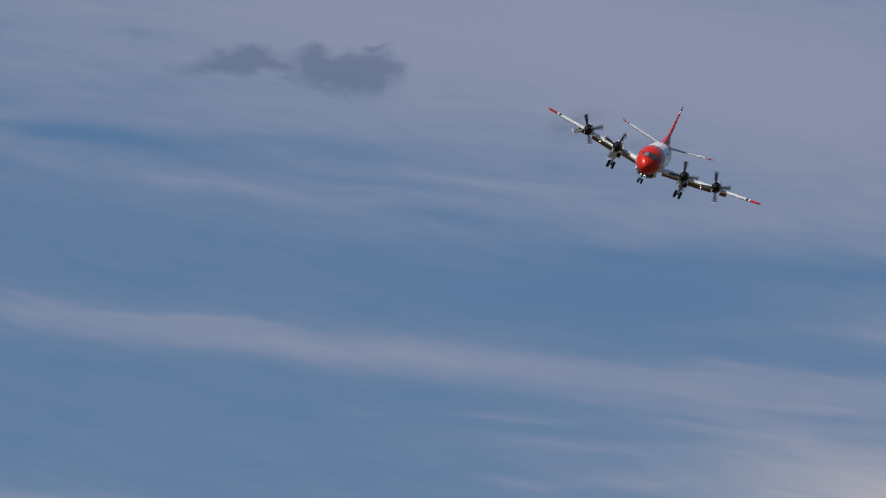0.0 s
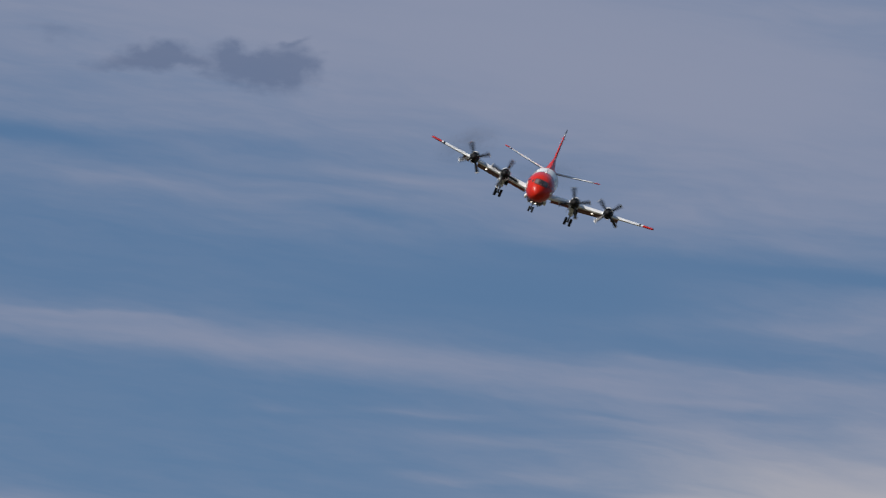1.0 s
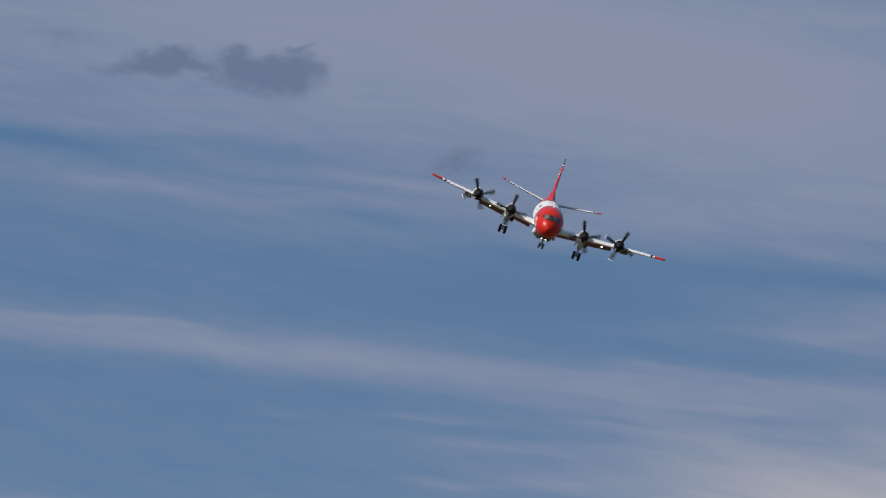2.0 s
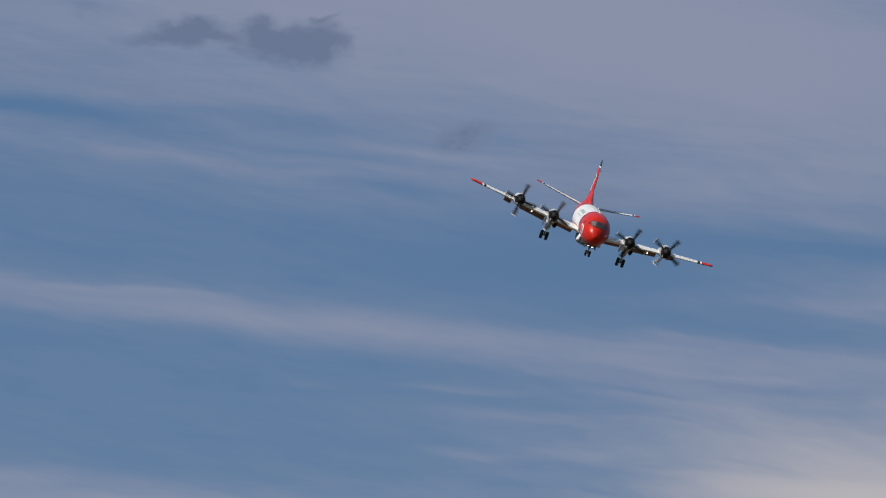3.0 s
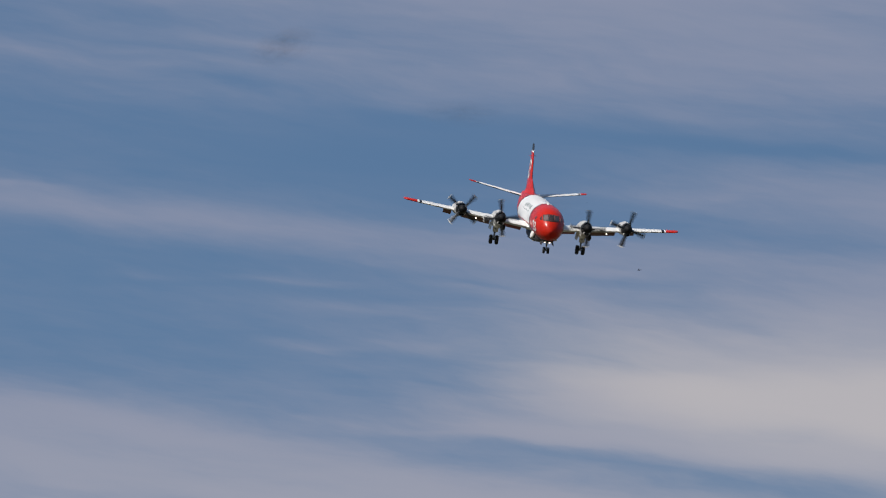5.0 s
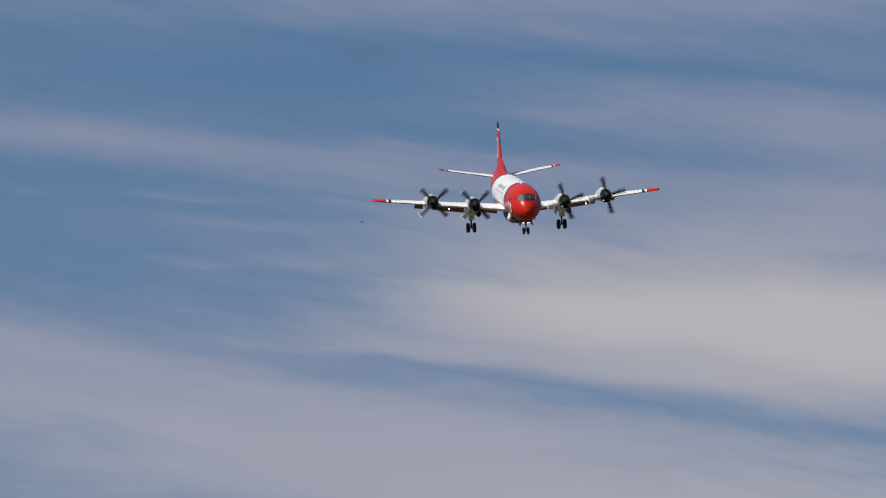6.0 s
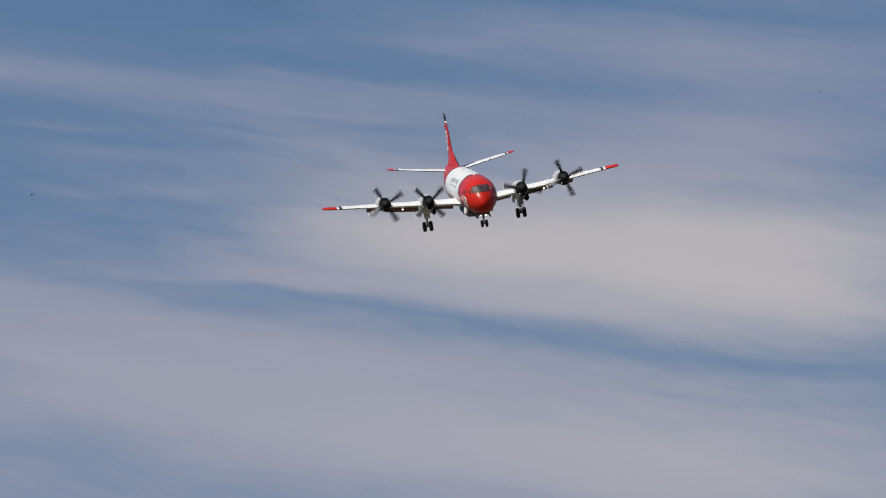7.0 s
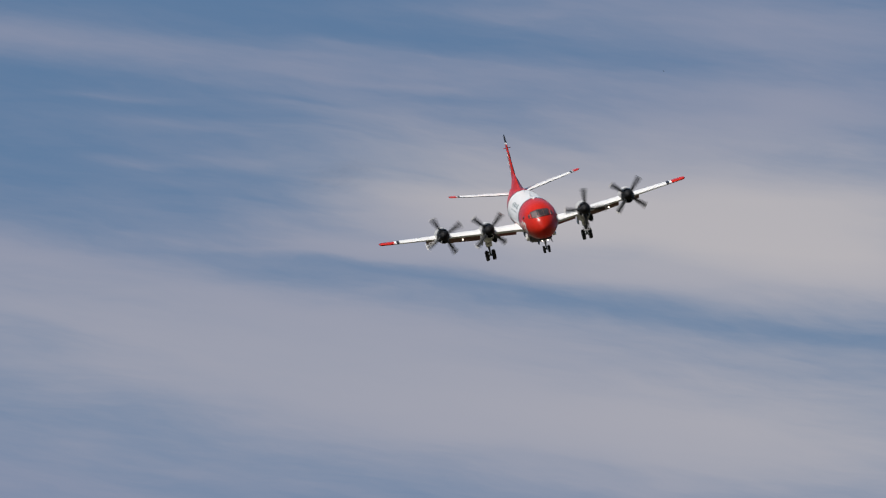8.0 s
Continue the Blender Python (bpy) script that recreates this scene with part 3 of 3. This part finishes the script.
        cx = sum(p[0] for p in r) / len(r)
        cz = sum(p[2] for p in r) / len(r)
        rings.append([(cx + (p[0] - cx) * 0.7, p[1], cz + (p[2] - cz) * 0.5) for p in r])
        loft(b, rings)
        part("stabiliser_tip", b, RED, stab, "red tailplane tip")
    return fin


ENGINES = [(-9.14, 3.58, 0.32), (-4.76, 3.70, -0.11), (4.76, 3.70, -0.11), (9.14, 3.58, 0.32)]


def build_engine(y, x, z, inboard):
    """The nacelle of one engine; the propeller's axis runs through (y, z)."""
    xs = (3.0, 2.8, 2.3, 1.2, -0.6, -2.6, -4.4, -5.4)
    up = (0.56, 0.62, 0.65, 0.68, 0.68, 0.60, 0.40, 0.16)
    low = (0.56, 0.66, 0.84, 1.22 if inboard else 0.90, 1.25 if inboard else 0.8, 0.62, 0.30, 0.02)
    wide = (0.54, 0.59, 0.63, 0.66, 0.66, 0.56, 0.34, 0.10)
    b = bmesh.new()
    rings = []
    for px in np.linspace(3.0, -5.4, 26):
        u, l, w = (between(px, xs, t) for t in (up, low, wide))
        ring = []
        for k in range(32):
            a = 2 * math.pi * k / 32
            c = math.cos(a)
            sag = 0.10 * max(0.0, 0.6 - px)
            ring.append((px + x - 3.6, y + w * math.sin(a) * (1 - 0.12 * max(c, 0)), z - sag + (u if c > 0 else l) * c))
        rings.append(ring)
    loft(b, rings[:3], (True, False), 1)
    loft(b, rings[2:], (False, True), 0)
    bmesh.ops.remove_doubles(b, verts=b.verts, dist=0.0005)
    nac = part("engine_nacelle", b, (COWL, DARK), airplane, "worn pale painted engine nacelle with a dark front")
    # air intake above the spinner and oil cooler scoop below
    for nm, cz, ry, rz, depth in (("air_intake", 0.42, 0.34, 0.15, 0.28), ("oil_cooler_scoop", -0.60, 0.30, 0.17, 0.30)):
        b = bmesh.new()
        rows = []
        for dx, sc in ((-0.5, 1.25), (0.05, 1.18), (0.12, 1.08), (0.08, 0.98), (-depth, 0.9)):
            rows.append([(x - 0.55 + dx, y + ry * sc * math.sin(2 * math.pi * k / 24), z + cz + rz * sc * math.cos(2 * math.pi * k / 24)) for k in range(24)])
        loft(b, rows[:4], (False, False), 0)
        loft(b, rows[3:], (False, True), 1)
        bmesh.ops.remove_doubles(b, verts=b.verts, dist=0.0005)
        part(nm, b, (COWL if cz < 0 else BLACK, DARK), nac)
    # white fairing of the wheel bay under the inboard nacelles
    if inboard:
        b = bmesh.new()
        rings = []
        for px, w, top, bot in ((2.0, 0.10, -0.72, -0.85), (1.7, 0.34, -0.50, -1.12), (1.0, 0.52, -0.4, -1.36), (0.0, 0.58, -0.4, -1.44), (-1.4, 0.55, -0.4, -1.32), (-2.6, 0.3, -0.4, -0.9)):
            rings.append([(px, y + w * math.sin(2 * math.pi * k / 20), z + (top + bot) / 2 + (top - bot) / 2 * math.cos(2 * math.pi * k / 20)) for k in range(20)])
        loft(b, rings)
        part("wheel_bay_fairing", b, WHITE, nac, "white wheel bay fairing")
        b = bmesh.new()
        loft(b, [[(px, y + 0.52 + w * math.sin(2 * math.pi * k / 20), z - 1.08 + h * math.cos(2 * math.pi * k / 20)) for k in range(20)]
                 for px, w, h in ((1.30, 0.17, 0.26), (1.62, 0.20, 0.31), (1.66, 0.23, 0.34), (1.55, 0.25, 0.36), (0.8, 0.25, 0.36), (-0.4, 0.1, 0.14))])
        part("cooling_scoop", b, DARK, nac, "dark cooling scoop")
    # dark front plate round the shaft
    b = bmesh.new()
    bmesh.ops.create_cone(b, cap_ends=True, segments=32, radius1=0.52, radius2=0.52, depth=0.10, matrix=Matrix.Translation((x - 0.56, y, z)) @ Matrix.Rotation(radians(90), 4, "Y"))
    part("front_plate", b, DARK, nac)
    # exhaust pipe over the wing
    b = bmesh.new()
    bmesh.ops.create_cone(b, cap_ends=True, segments=20, radius1=0.24, radius2=0.2, depth=0.7, matrix=Matrix.Translation((x - 8.5, y, z - 0.42)) @ Matrix.Rotation(radians(-90), 4, "Y"))
    part("exhaust_pipe", b, DARK, nac)
    return nac


def blade_mesh():
    b = bmesh.new()
    st = ((0.30, 0.17, 0.16, 58), (0.55, 0.22, 0.13, 50), (0.9, 0.40, 0.075, 42), (1.3, 0.49, 0.05, 38), (1.7, 0.50, 0.035, 34), (1.91, 0.50, 0.030, 32), (1.92, 0.50, 0.030, 32), (2.03, 0.48, 0.026, 31), (2.06, 0.43, 0.015, 31))
    rings = []
    for r, c, th, tw in st:
        a = radians(tw)
        ring = []
        for k in range(12):
            q = 2 * math.pi * k / 12
            u, v = c / 2 * math.cos(q), th * math.sin(q)
            ring.append((u * math.sin(a) + v * math.cos(a), v * math.sin(a) - u * math.cos(a), r))
        rings.append(ring)
    loft(b, rings[:7], (True, False), 0)
    loft(b, rings[6:], (False, True), 1)
    bmesh.ops.remove_doubles(b, verts=b.verts, dist=0.0002)
    return b


def build_propeller(x, y, z):
    b = bmesh.new()
    prof = ((-0.45, 0.44), (-0.30, 0.48), (0.0, 0.48), (0.25, 0.42), (0.45, 0.30), (0.58, 0.15), (0.62, 0.02))
    loft(b, [[(px, r * math.sin(2 * math.pi * k / 28), r * math.cos(2 * math.pi * k / 28)) for k in range(28)] for px, r in prof])
    prop = part("propeller", b, SPINNER, airplane, "dark four-bladed propeller")
    prop.location = (x, y, z)
    first = None
    for k in range(4):
        if first is None:
            first = part("blade", blade_mesh(), (BLADE, TIP), prop, "black blade with pale tip")
            ob = first
        else:
            ob = new("blade", first.data)
            ob.parent = prop
            tagged(ob, "black blade with pale tip")
        ob.matrix_local = Matrix.Rotation(radians(90 * k), 4, "X")
    return prop


def wheel(parent, at, radius, width, rim):
    b = bmesh.new()
    prof = [(0.0, 0.30), (0.30, 0.34), (0.36, 0.58), (0.46, 0.72), (0.5, 0.86), (0.42, 0.97), (0.2, 1.0)]
    full = [(-w, r) for w, r in prof] + [(w, r) for w, r in prof[::-1]]
    full = [(w, r) for w, r in full if (w, r) != (0.0, 0.30)]
    rows = [[(radius * r * math.sin(2 * math.pi * k / 28), width * w, radius * r * math.cos(2 * math.pi * k / 28)) for k in range(28)] for w, r in full]
    loft(b, rows, (True, True))
    for f in b.faces:
        m = f.calc_center_median()
        if math.hypot(m.x, m.z) < radius * 0.56:
            f.material_index = 1
    ob = part("wheel", b, (RUBBER, rim), parent)
    ob.location = at
    return ob


def rod(b, p, q, r0, r1=None, seg=14):
    p, q = Vector(p), Vector(q)
    d = q - p
    bmesh.ops.create_cone(b, cap_ends=True, segments=seg, radius1=r0, radius2=r1 or r0, depth=d.length,
                          matrix=Matrix.Translation((p + q) / 2) @ d.to_track_quat("Z", "Y").to_matrix().to_4x4())


def build_gear(nose):
    for s in (-1, 1):
        y = s * 4.79
        b = bmesh.new()
        rod(b, (-1.1, y, -0.7), (-1.2, y, -2.1), 0.15)
        rod(b, (-1.2, y, -2.0), (-1.25, y, -2.87), 0.10)
        rod(b, (-1.25, y - 0.5, -2.87), (-1.25, y + 0.5, -2.87), 0.08)
        rod(b, (-0.1, y, -1.0), (-1.2, y, -2.2), 0.07)
        rod(b, (-1.15, y + 0.28, -1.1), (-1.2, y, -1.9), 0.05)
        gear = part("main_gear", b, STEEL, airplane, "lowered main landing gear leg")
        for k in (-1, 1):
            wheel(gear, (-1.25, y + k * 0.33, -2.87), 0.51, 0.34, STEEL)
        b = bmesh.new()
        bmesh.ops.create_cube(b, size=1, matrix=Matrix.LocRotScale((-0.72, y, -1.52), Euler((0, radians(-14), 0)), (0.05, 0.62, 0.95)))
        bmesh.ops.bevel(b, geom=b.edges, offset=0.02, segments=2, affect="EDGES")
        part("leg_door", b, WHITE, gear, "white door on the gear leg")
        for k in (-1, 1):
            b = bmesh.new()
            bmesh.ops.create_cube(b, size=1, matrix=Matrix.LocRotScale((-0.7, y + k * 0.62, -1.35), Euler((radians(k * 10), 0, 0)), (2.4, 0.05, 0.72)))
            bmesh.ops.bevel(b, geom=b.edges, offset=0.02, segments=1, affect="EDGES")
            part("gear_door", b, WHITE, gear, "open gear door")
    b = bmesh.new()
    rod(b, (8.0, 0, -1.2), (8.04, 0, -2.2), 0.11)
    rod(b, (8.04, 0, -2.1), (8.06, 0, -2.73), 0.07)
    rod(b, (8.06, -0.3, -2.73), (8.06, 0.3, -2.73), 0.06)
    rod(b, (7.2, 0, -1.5), (8.02, 0, -2.15), 0.05)
    gear = part("nose_gear", b, STEEL, airplane, "lowered nose landing gear leg")
    # closed dark bulge: shade under the chin and in the bay, as colour
    b = bmesh.new()
    loft(b, [[(px, w * math.sin(2 * math.pi * k / 24), -1.58 + h * math.cos(2 * math.pi * k / 24)) for k in range(24)]
             for px, w, h in ((9.45, 0.10, 0.02), (9.2, 0.44, 0.13), (8.7, 0.66, 0.22), (7.8, 0.74, 0.30), (6.8, 0.70, 0.34))])
    part("wheel_bay", b, BELLY_DARK, gear, "dark bulge for the shaded chin and nose wheel bay")
    for k in (-1, 1):
        wheel(gear, (8.06, k * 0.23, -2.73), 0.36, 0.24, STEEL)
        b = bmesh.new()
        bmesh.ops.create_cube(b, size=1, matrix=Matrix.LocRotScale((8.2, k * 0.60, -1.84), Euler((radians(k * 16), 0, 0)), (1.7, 0.04, 0.56)))
        bmesh.ops.bevel(b, geom=b.edges, offset=0.015, segments=1, affect="EDGES")
        part("gear_door", b, BELLY_DARK, gear, "open nose gear door")
        b = bmesh.new()
        bmesh.ops.create_uvsphere(b, u_segments=16, v_segments=10, radius=0.10 if k > 0 else 0.075, matrix=Matrix.Translation((8.30, k * 0.26, -1.82)) @ Matrix.Diagonal((0.6, 1, 1, 1)))
        part("taxi_light", b, LAMP, gear, "lit taxi light")
        b = bmesh.new()
        rod(b, (8.05, 0, -1.82), (8.22, k * 0.26, -1.82), 0.04)
        part("light_bracket", b, STEEL, gear)


def digits(text, size, place, name, parent, mat, dense=True):
    """Built-in letters as a thin mesh; place(u, v) sets a point of the flat text on the skin."""
    data = bpy.data.curves.new(name, "FONT")
    data.body, data.size, data.align_x, data.align_y = text, size, "CENTER", "CENTER"
    data.offset = 0.025 * size
    tmp = new("tmp_text", data)
    got = bpy.data.meshes.new_from_object(tmp.evaluated_get(bpy.context.evaluated_depsgraph_get()))
    bpy.data.objects.remove(tmp)
    b = bmesh.new()
    b.from_mesh(got)
    bpy.data.meshes.remove(got)
    bmesh.ops.triangulate(b, faces=b.faces)
    bmesh.ops.subdivide_edges(b, edges=b.edges, cuts=3)
    for v in b.verts:
        v.co = place(v.co.x, v.co.y)
    return part(name, b, mat, parent)


def build_numbers(nose, fin):
    for s in (-1, 1):
        # on the nose: read from outside, so it runs forward on the right side and aft on the left
        def on_nose(u, v, s=s):
            return skin(8.1 - s * u, s * (radians(99) - v / 1.6), 0.035)
        digits("23", 1.35, on_nose, "number", nose, WHITE)

        def on_fin(u, v, s=s):
            z = 4.08 + v
            f = (z - 1.0) / 5.95
            le, te = -13.3 - 3.05 * f, -19.2 + 1.35 * f
            chord = le - te
            x = -16.65 - s * u * 0.8
            c = min(max((le - x) / chord, 0.0), 1.0)
            h = 5 * 0.078 * (0.2969 * math.sqrt(c) - 0.126 * c - 0.3516 * c**2 + 0.2843 * c**3 - 0.1036 * c**4) * chord
            return Vector((x, s * (h + 0.02), z + FIN_UP))
        digits("23", 2.9, on_fin, "number", fin, WHITE)


nose_part, cabin_part, tail_part = build_fuselage()
build_tank(nose_part)
build_wings()
fin_part = build_tail(tail_part)
props = []
for ey, ex, ez in ENGINES:
    build_engine(ey, ex, ez, abs(ey) < 6)
    props.append(build_propeller(ex, ey, ez))
build_gear(nose_part)
build_numbers(nose_part, fin_part)


# ---- drifting exhaust smoke and a passing bird ----
def at_sky(x, y, distance):
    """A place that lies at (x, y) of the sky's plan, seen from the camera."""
    a, e = (x - 784) / UNIT, ELEV - (y - 441) / UNIT
    return Vector(EYE) + distance * Vector((math.sin(a) * math.cos(e), math.cos(a) * math.cos(e), math.sin(e)))


def smoke_material(strength):
    m = bpy.data.materials.new("thin_exhaust_smoke")
    m.use_nodes = True
    t = m.node_tree
    t.nodes.remove(t.nodes["Principled BSDF"])
    n = Nodes(t)
    where = n.node("TexCoord").outputs["Object"]
    split = n.node("SeparateXYZ")
    n.put(split.inputs[0], where)
    x, y, z = split.outputs
    r2 = n.math("ADD", n.math("MULTIPLY", x, x), n.math("MULTIPLY", z, z))
    core = n.math("SUBTRACT", 1.0, r2, None, True)
    rough = n.math("MULTIPLY_ADD", n.noise(where, 1.6, 4.0, 0.6), 2.6, -0.75, True)
    thick = n.math("MULTIPLY", n.math("MULTIPLY", n.math("POWER", core, 1.6), rough), strength)
    mix, clear, grey = n.node("MixShader"), n.node("BsdfTransparent"), n.node("BsdfDiffuse")
    grey.inputs["Color"].default_value = rgb(0.065, 0.058, 0.052)
    n.put(mix.inputs[0], thick), n.put(mix.inputs[1], clear.outputs[0]), n.put(mix.inputs[2], grey.outputs[0])
    n.put(t.nodes["Material Output"].inputs["Surface"], mix.outputs[0])
    return m


SMOKE, FAINT_SMOKE, THIN_SMOKE = smoke_material(0.15), smoke_material(0.045), smoke_material(0.075)


def build_smoke(size, tilt, smoke):
    b = bmesh.new()
    bmesh.ops.create_icosphere(b, subdivisions=4, radius=1.0)
    ob = part("smoke_puff", b, smoke, None)
    ob.scale = size
    ob.rotation_euler = (0, radians(tilt), 0)
    return tagged(ob, "faint dark exhaust smoke hanging in the air", "smoke", "exhaust smoke puffs", "stuff")


puffs = [build_smoke((5.2, 5.0, 2.6), -18, SMOKE), build_smoke((6.5, 5.0, 2.6), -12, FAINT_SMOKE), build_smoke((6.5, 5.0, 2.0), 4, THIN_SMOKE)]


def build_bird():
    """A small dark bird on spread wings; x forward."""
    bird = new("bird")
    tagged(bird, "small dark bird gliding on spread wings", "bird")
    plumage = painted("dark_plumage", (0.03, 0.028, 0.027), 0.7, streak=(30, 30, 30))
    b = bmesh.new()
    prof = ((0.11, 0.004), (0.095, 0.012), (0.07, 0.02), (0.03, 0.026), (-0.03, 0.024), (-0.08, 0.012), (-0.14, 0.006))
    loft(b, [[(x, r * math.sin(math.pi * k / 6), r * math.cos(math.pi * k / 6)) for k in range(12)] for x, r in prof])
    part("body", b, plumage, bird)
    for s in (1, -1):
        b = bmesh.new()
        rings = []
        for y, le, c, z in ((0.01, 0.05, 0.09, 0.01), (0.09, 0.06, 0.075, 0.03), (0.17, 0.035, 0.05, 0.035), (0.23, -0.02, 0.012, 0.03)):
            rings.append([(le - cx, s * y, z + cz) for cx, cz in foil(0.12, c, 0.05, 6)])
        loft(b, rings)
        part("wing", b, plumage, bird)
    b = bmesh.new()
    loft(b, [[(-0.11, -0.01, 0.006), (-0.11, 0.01, 0.006), (-0.11, 0.01, 0.0), (-0.11, -0.01, 0.0)], [(-0.19, -0.035, 0.004), (-0.19, 0.035, 0.004), (-0.19, 0.035, 0.0), (-0.19, -0.035, 0.0)]])
    part("tail", b, plumage, bird)
    return bird


bird = build_bird()
far_bird = copy_thing(bird, Matrix())

# ---- flight ----
def fly(x, y, z, heading, pitch, bank):
    """The airplane's pose: heading in degrees from east, nose up, left wing up."""
    return Matrix.Translation((x, y, z)) @ Matrix.Rotation(radians(heading), 4, "Z") @ Matrix.Rotation(radians(-pitch), 4, "Y") @ Matrix.Rotation(radians(bank), 4, "X")


# blade angles at set times, for the four propellers
TURNS = (
    (0.0, 58, 12, 76, 70), (0.5, 66, 11, 74, 63), (1.0, 57, 10, 65, 37), (1.5, 60, 4, 65, 33), (2.0, 62, 3, 70, 15),
    (3.5, 70, 67, 80, 80), (4.0, 68, 74, 86, 84), (5.5, 23, 40, 44, 70), (6.0, 48, 47, 72, 76), (6.5, 53, 51, 86, 74),
    (7.0, 63, 51, 16, 72), (7.5, 66, 50, 11, 68), (8.0, 66, 48, 7, 43),
)


def motions():
    walk(airplane, [
        (0, fly(27.39, 2007.57, 153.77, -94.54, -6.09, -24.77)),
        (0.5, fly(24.56, 1974.89, 149.19, -93.77, -6.22, -25.34)),
        (1, fly(23.01, 1942.26, 144.90, -92.62, -6.50, -23.08)),
        (1.5, fly(22.32, 1909.68, 140.72, -91.21, -6.87, -21.15)),
        (2, fly(22.25, 1877.15, 136.52, -89.71, -7.28, -20.31)),
        (2.5, fly(22.73, 1844.69, 132.20, -88.27, -7.68, -20.10)),
        (3, fly(23.77, 1812.28, 127.70, -87.05, -8.03, -19.66)),
        (3.5, fly(25.44, 1779.92, 122.98, -86.13, -8.27, -18.24)),
        (4, fly(27.78, 1747.62, 118.03, -85.53, -8.37, -15.48)),
        (4.5, fly(30.81, 1715.36, 112.89, -85.24, -8.32, -11.49)),
        (5, fly(34.45, 1683.15, 107.61, -85.17, -8.10, -6.70)),
        (5.5, fly(38.50, 1650.97, 102.25, -85.23, -7.74, -1.77)),
        (6, fly(42.62, 1618.85, 96.90, -85.32, -7.29, 2.68)),
        (6.5, fly(46.31, 1586.79, 91.68, -85.39, -6.80, 6.23)),
        (7, fly(48.87, 1554.81, 86.71, -85.50, -6.38, 8.85)),
        (7.5, fly(49.41, 1522.96, 82.13, -85.85, -6.17, 10.84)),
        (8, fly(46.81, 1491.27, 78.07, -86.91, -6.35, 12.73)),
    ])
    for i, prop in enumerate(props):
        times, turned, at = [0.0], [-TURNS[0][i + 1]], prop.location.copy()
        for row in TURNS[1:]:
            want = turned[-1] + 2400.0 * (row[0] - times[-1])
            goal = -row[i + 1]
            turned.append(goal + 90 * round((want - goal) / 90))
            times.append(row[0])
        rows = []
        for k in range(241):
            a = float(np.interp(k / 30, times, turned))
            rows.append((k / 30, Matrix.Translation(at) @ Matrix.Rotation(radians(a), 4, "X")))
        walk(prop, rows)
    drifts = (
        ((0, 1020, 222), (1.5, 958, 280), (3.3, 908, 298), (4.2, 890, 313), (8, 880, 345)),
        ((0, 1156, 268), (2, 1107, 378), (4, 1218, 518), (5.3, 1385, 650), (6, 1405, 735), (7.3, 1328, 843), (8, 1300, 880)),
        ((0, 1156, 262), (1, 1107, 318), (2, 1107, 372), (3.3, 1160, 400), (4.2, 1192, 412), (5.3, 1203, 457), (6.5, 1254, 505), (8, 1275, 545)),
    )
    for puff, drift in zip(puffs, drifts):
        turn = puff.rotation_euler.to_matrix().to_4x4()
        walk(puff, [(t, Matrix.Translation(at_sky(x, y, 2035)) @ turn) for t, x, y in drift])
    course = ((0, 2500, 430), (2.2, 2050, 560), (3.5, 1800, 640), (4.2, 1618, 664), (5.3, 1460, 752), (5.5, 1404, 772),
              (6, 1228, 784), (6.5, 1048, 815), (7, 862, 862), (8, 480, 930))
    walk(bird, [(t, Matrix.Translation(at_sky(x, y, 1200)) @ pose(0, 0, 0, 22, 6, 205)) for t, x, y in course])
    course = ((0, 4800, 420), (4, 3430, 560), (6, 2650, 650), (7.2, 2182, 682), (7.9, 1909, 692), (8, 1871, 694))
    walk(far_bird, [(t, Matrix.Translation(at_sky(x, y, 1900)) @ pose(0, 0, 0, 18, 8, 200)) for t, x, y in course])


motions()
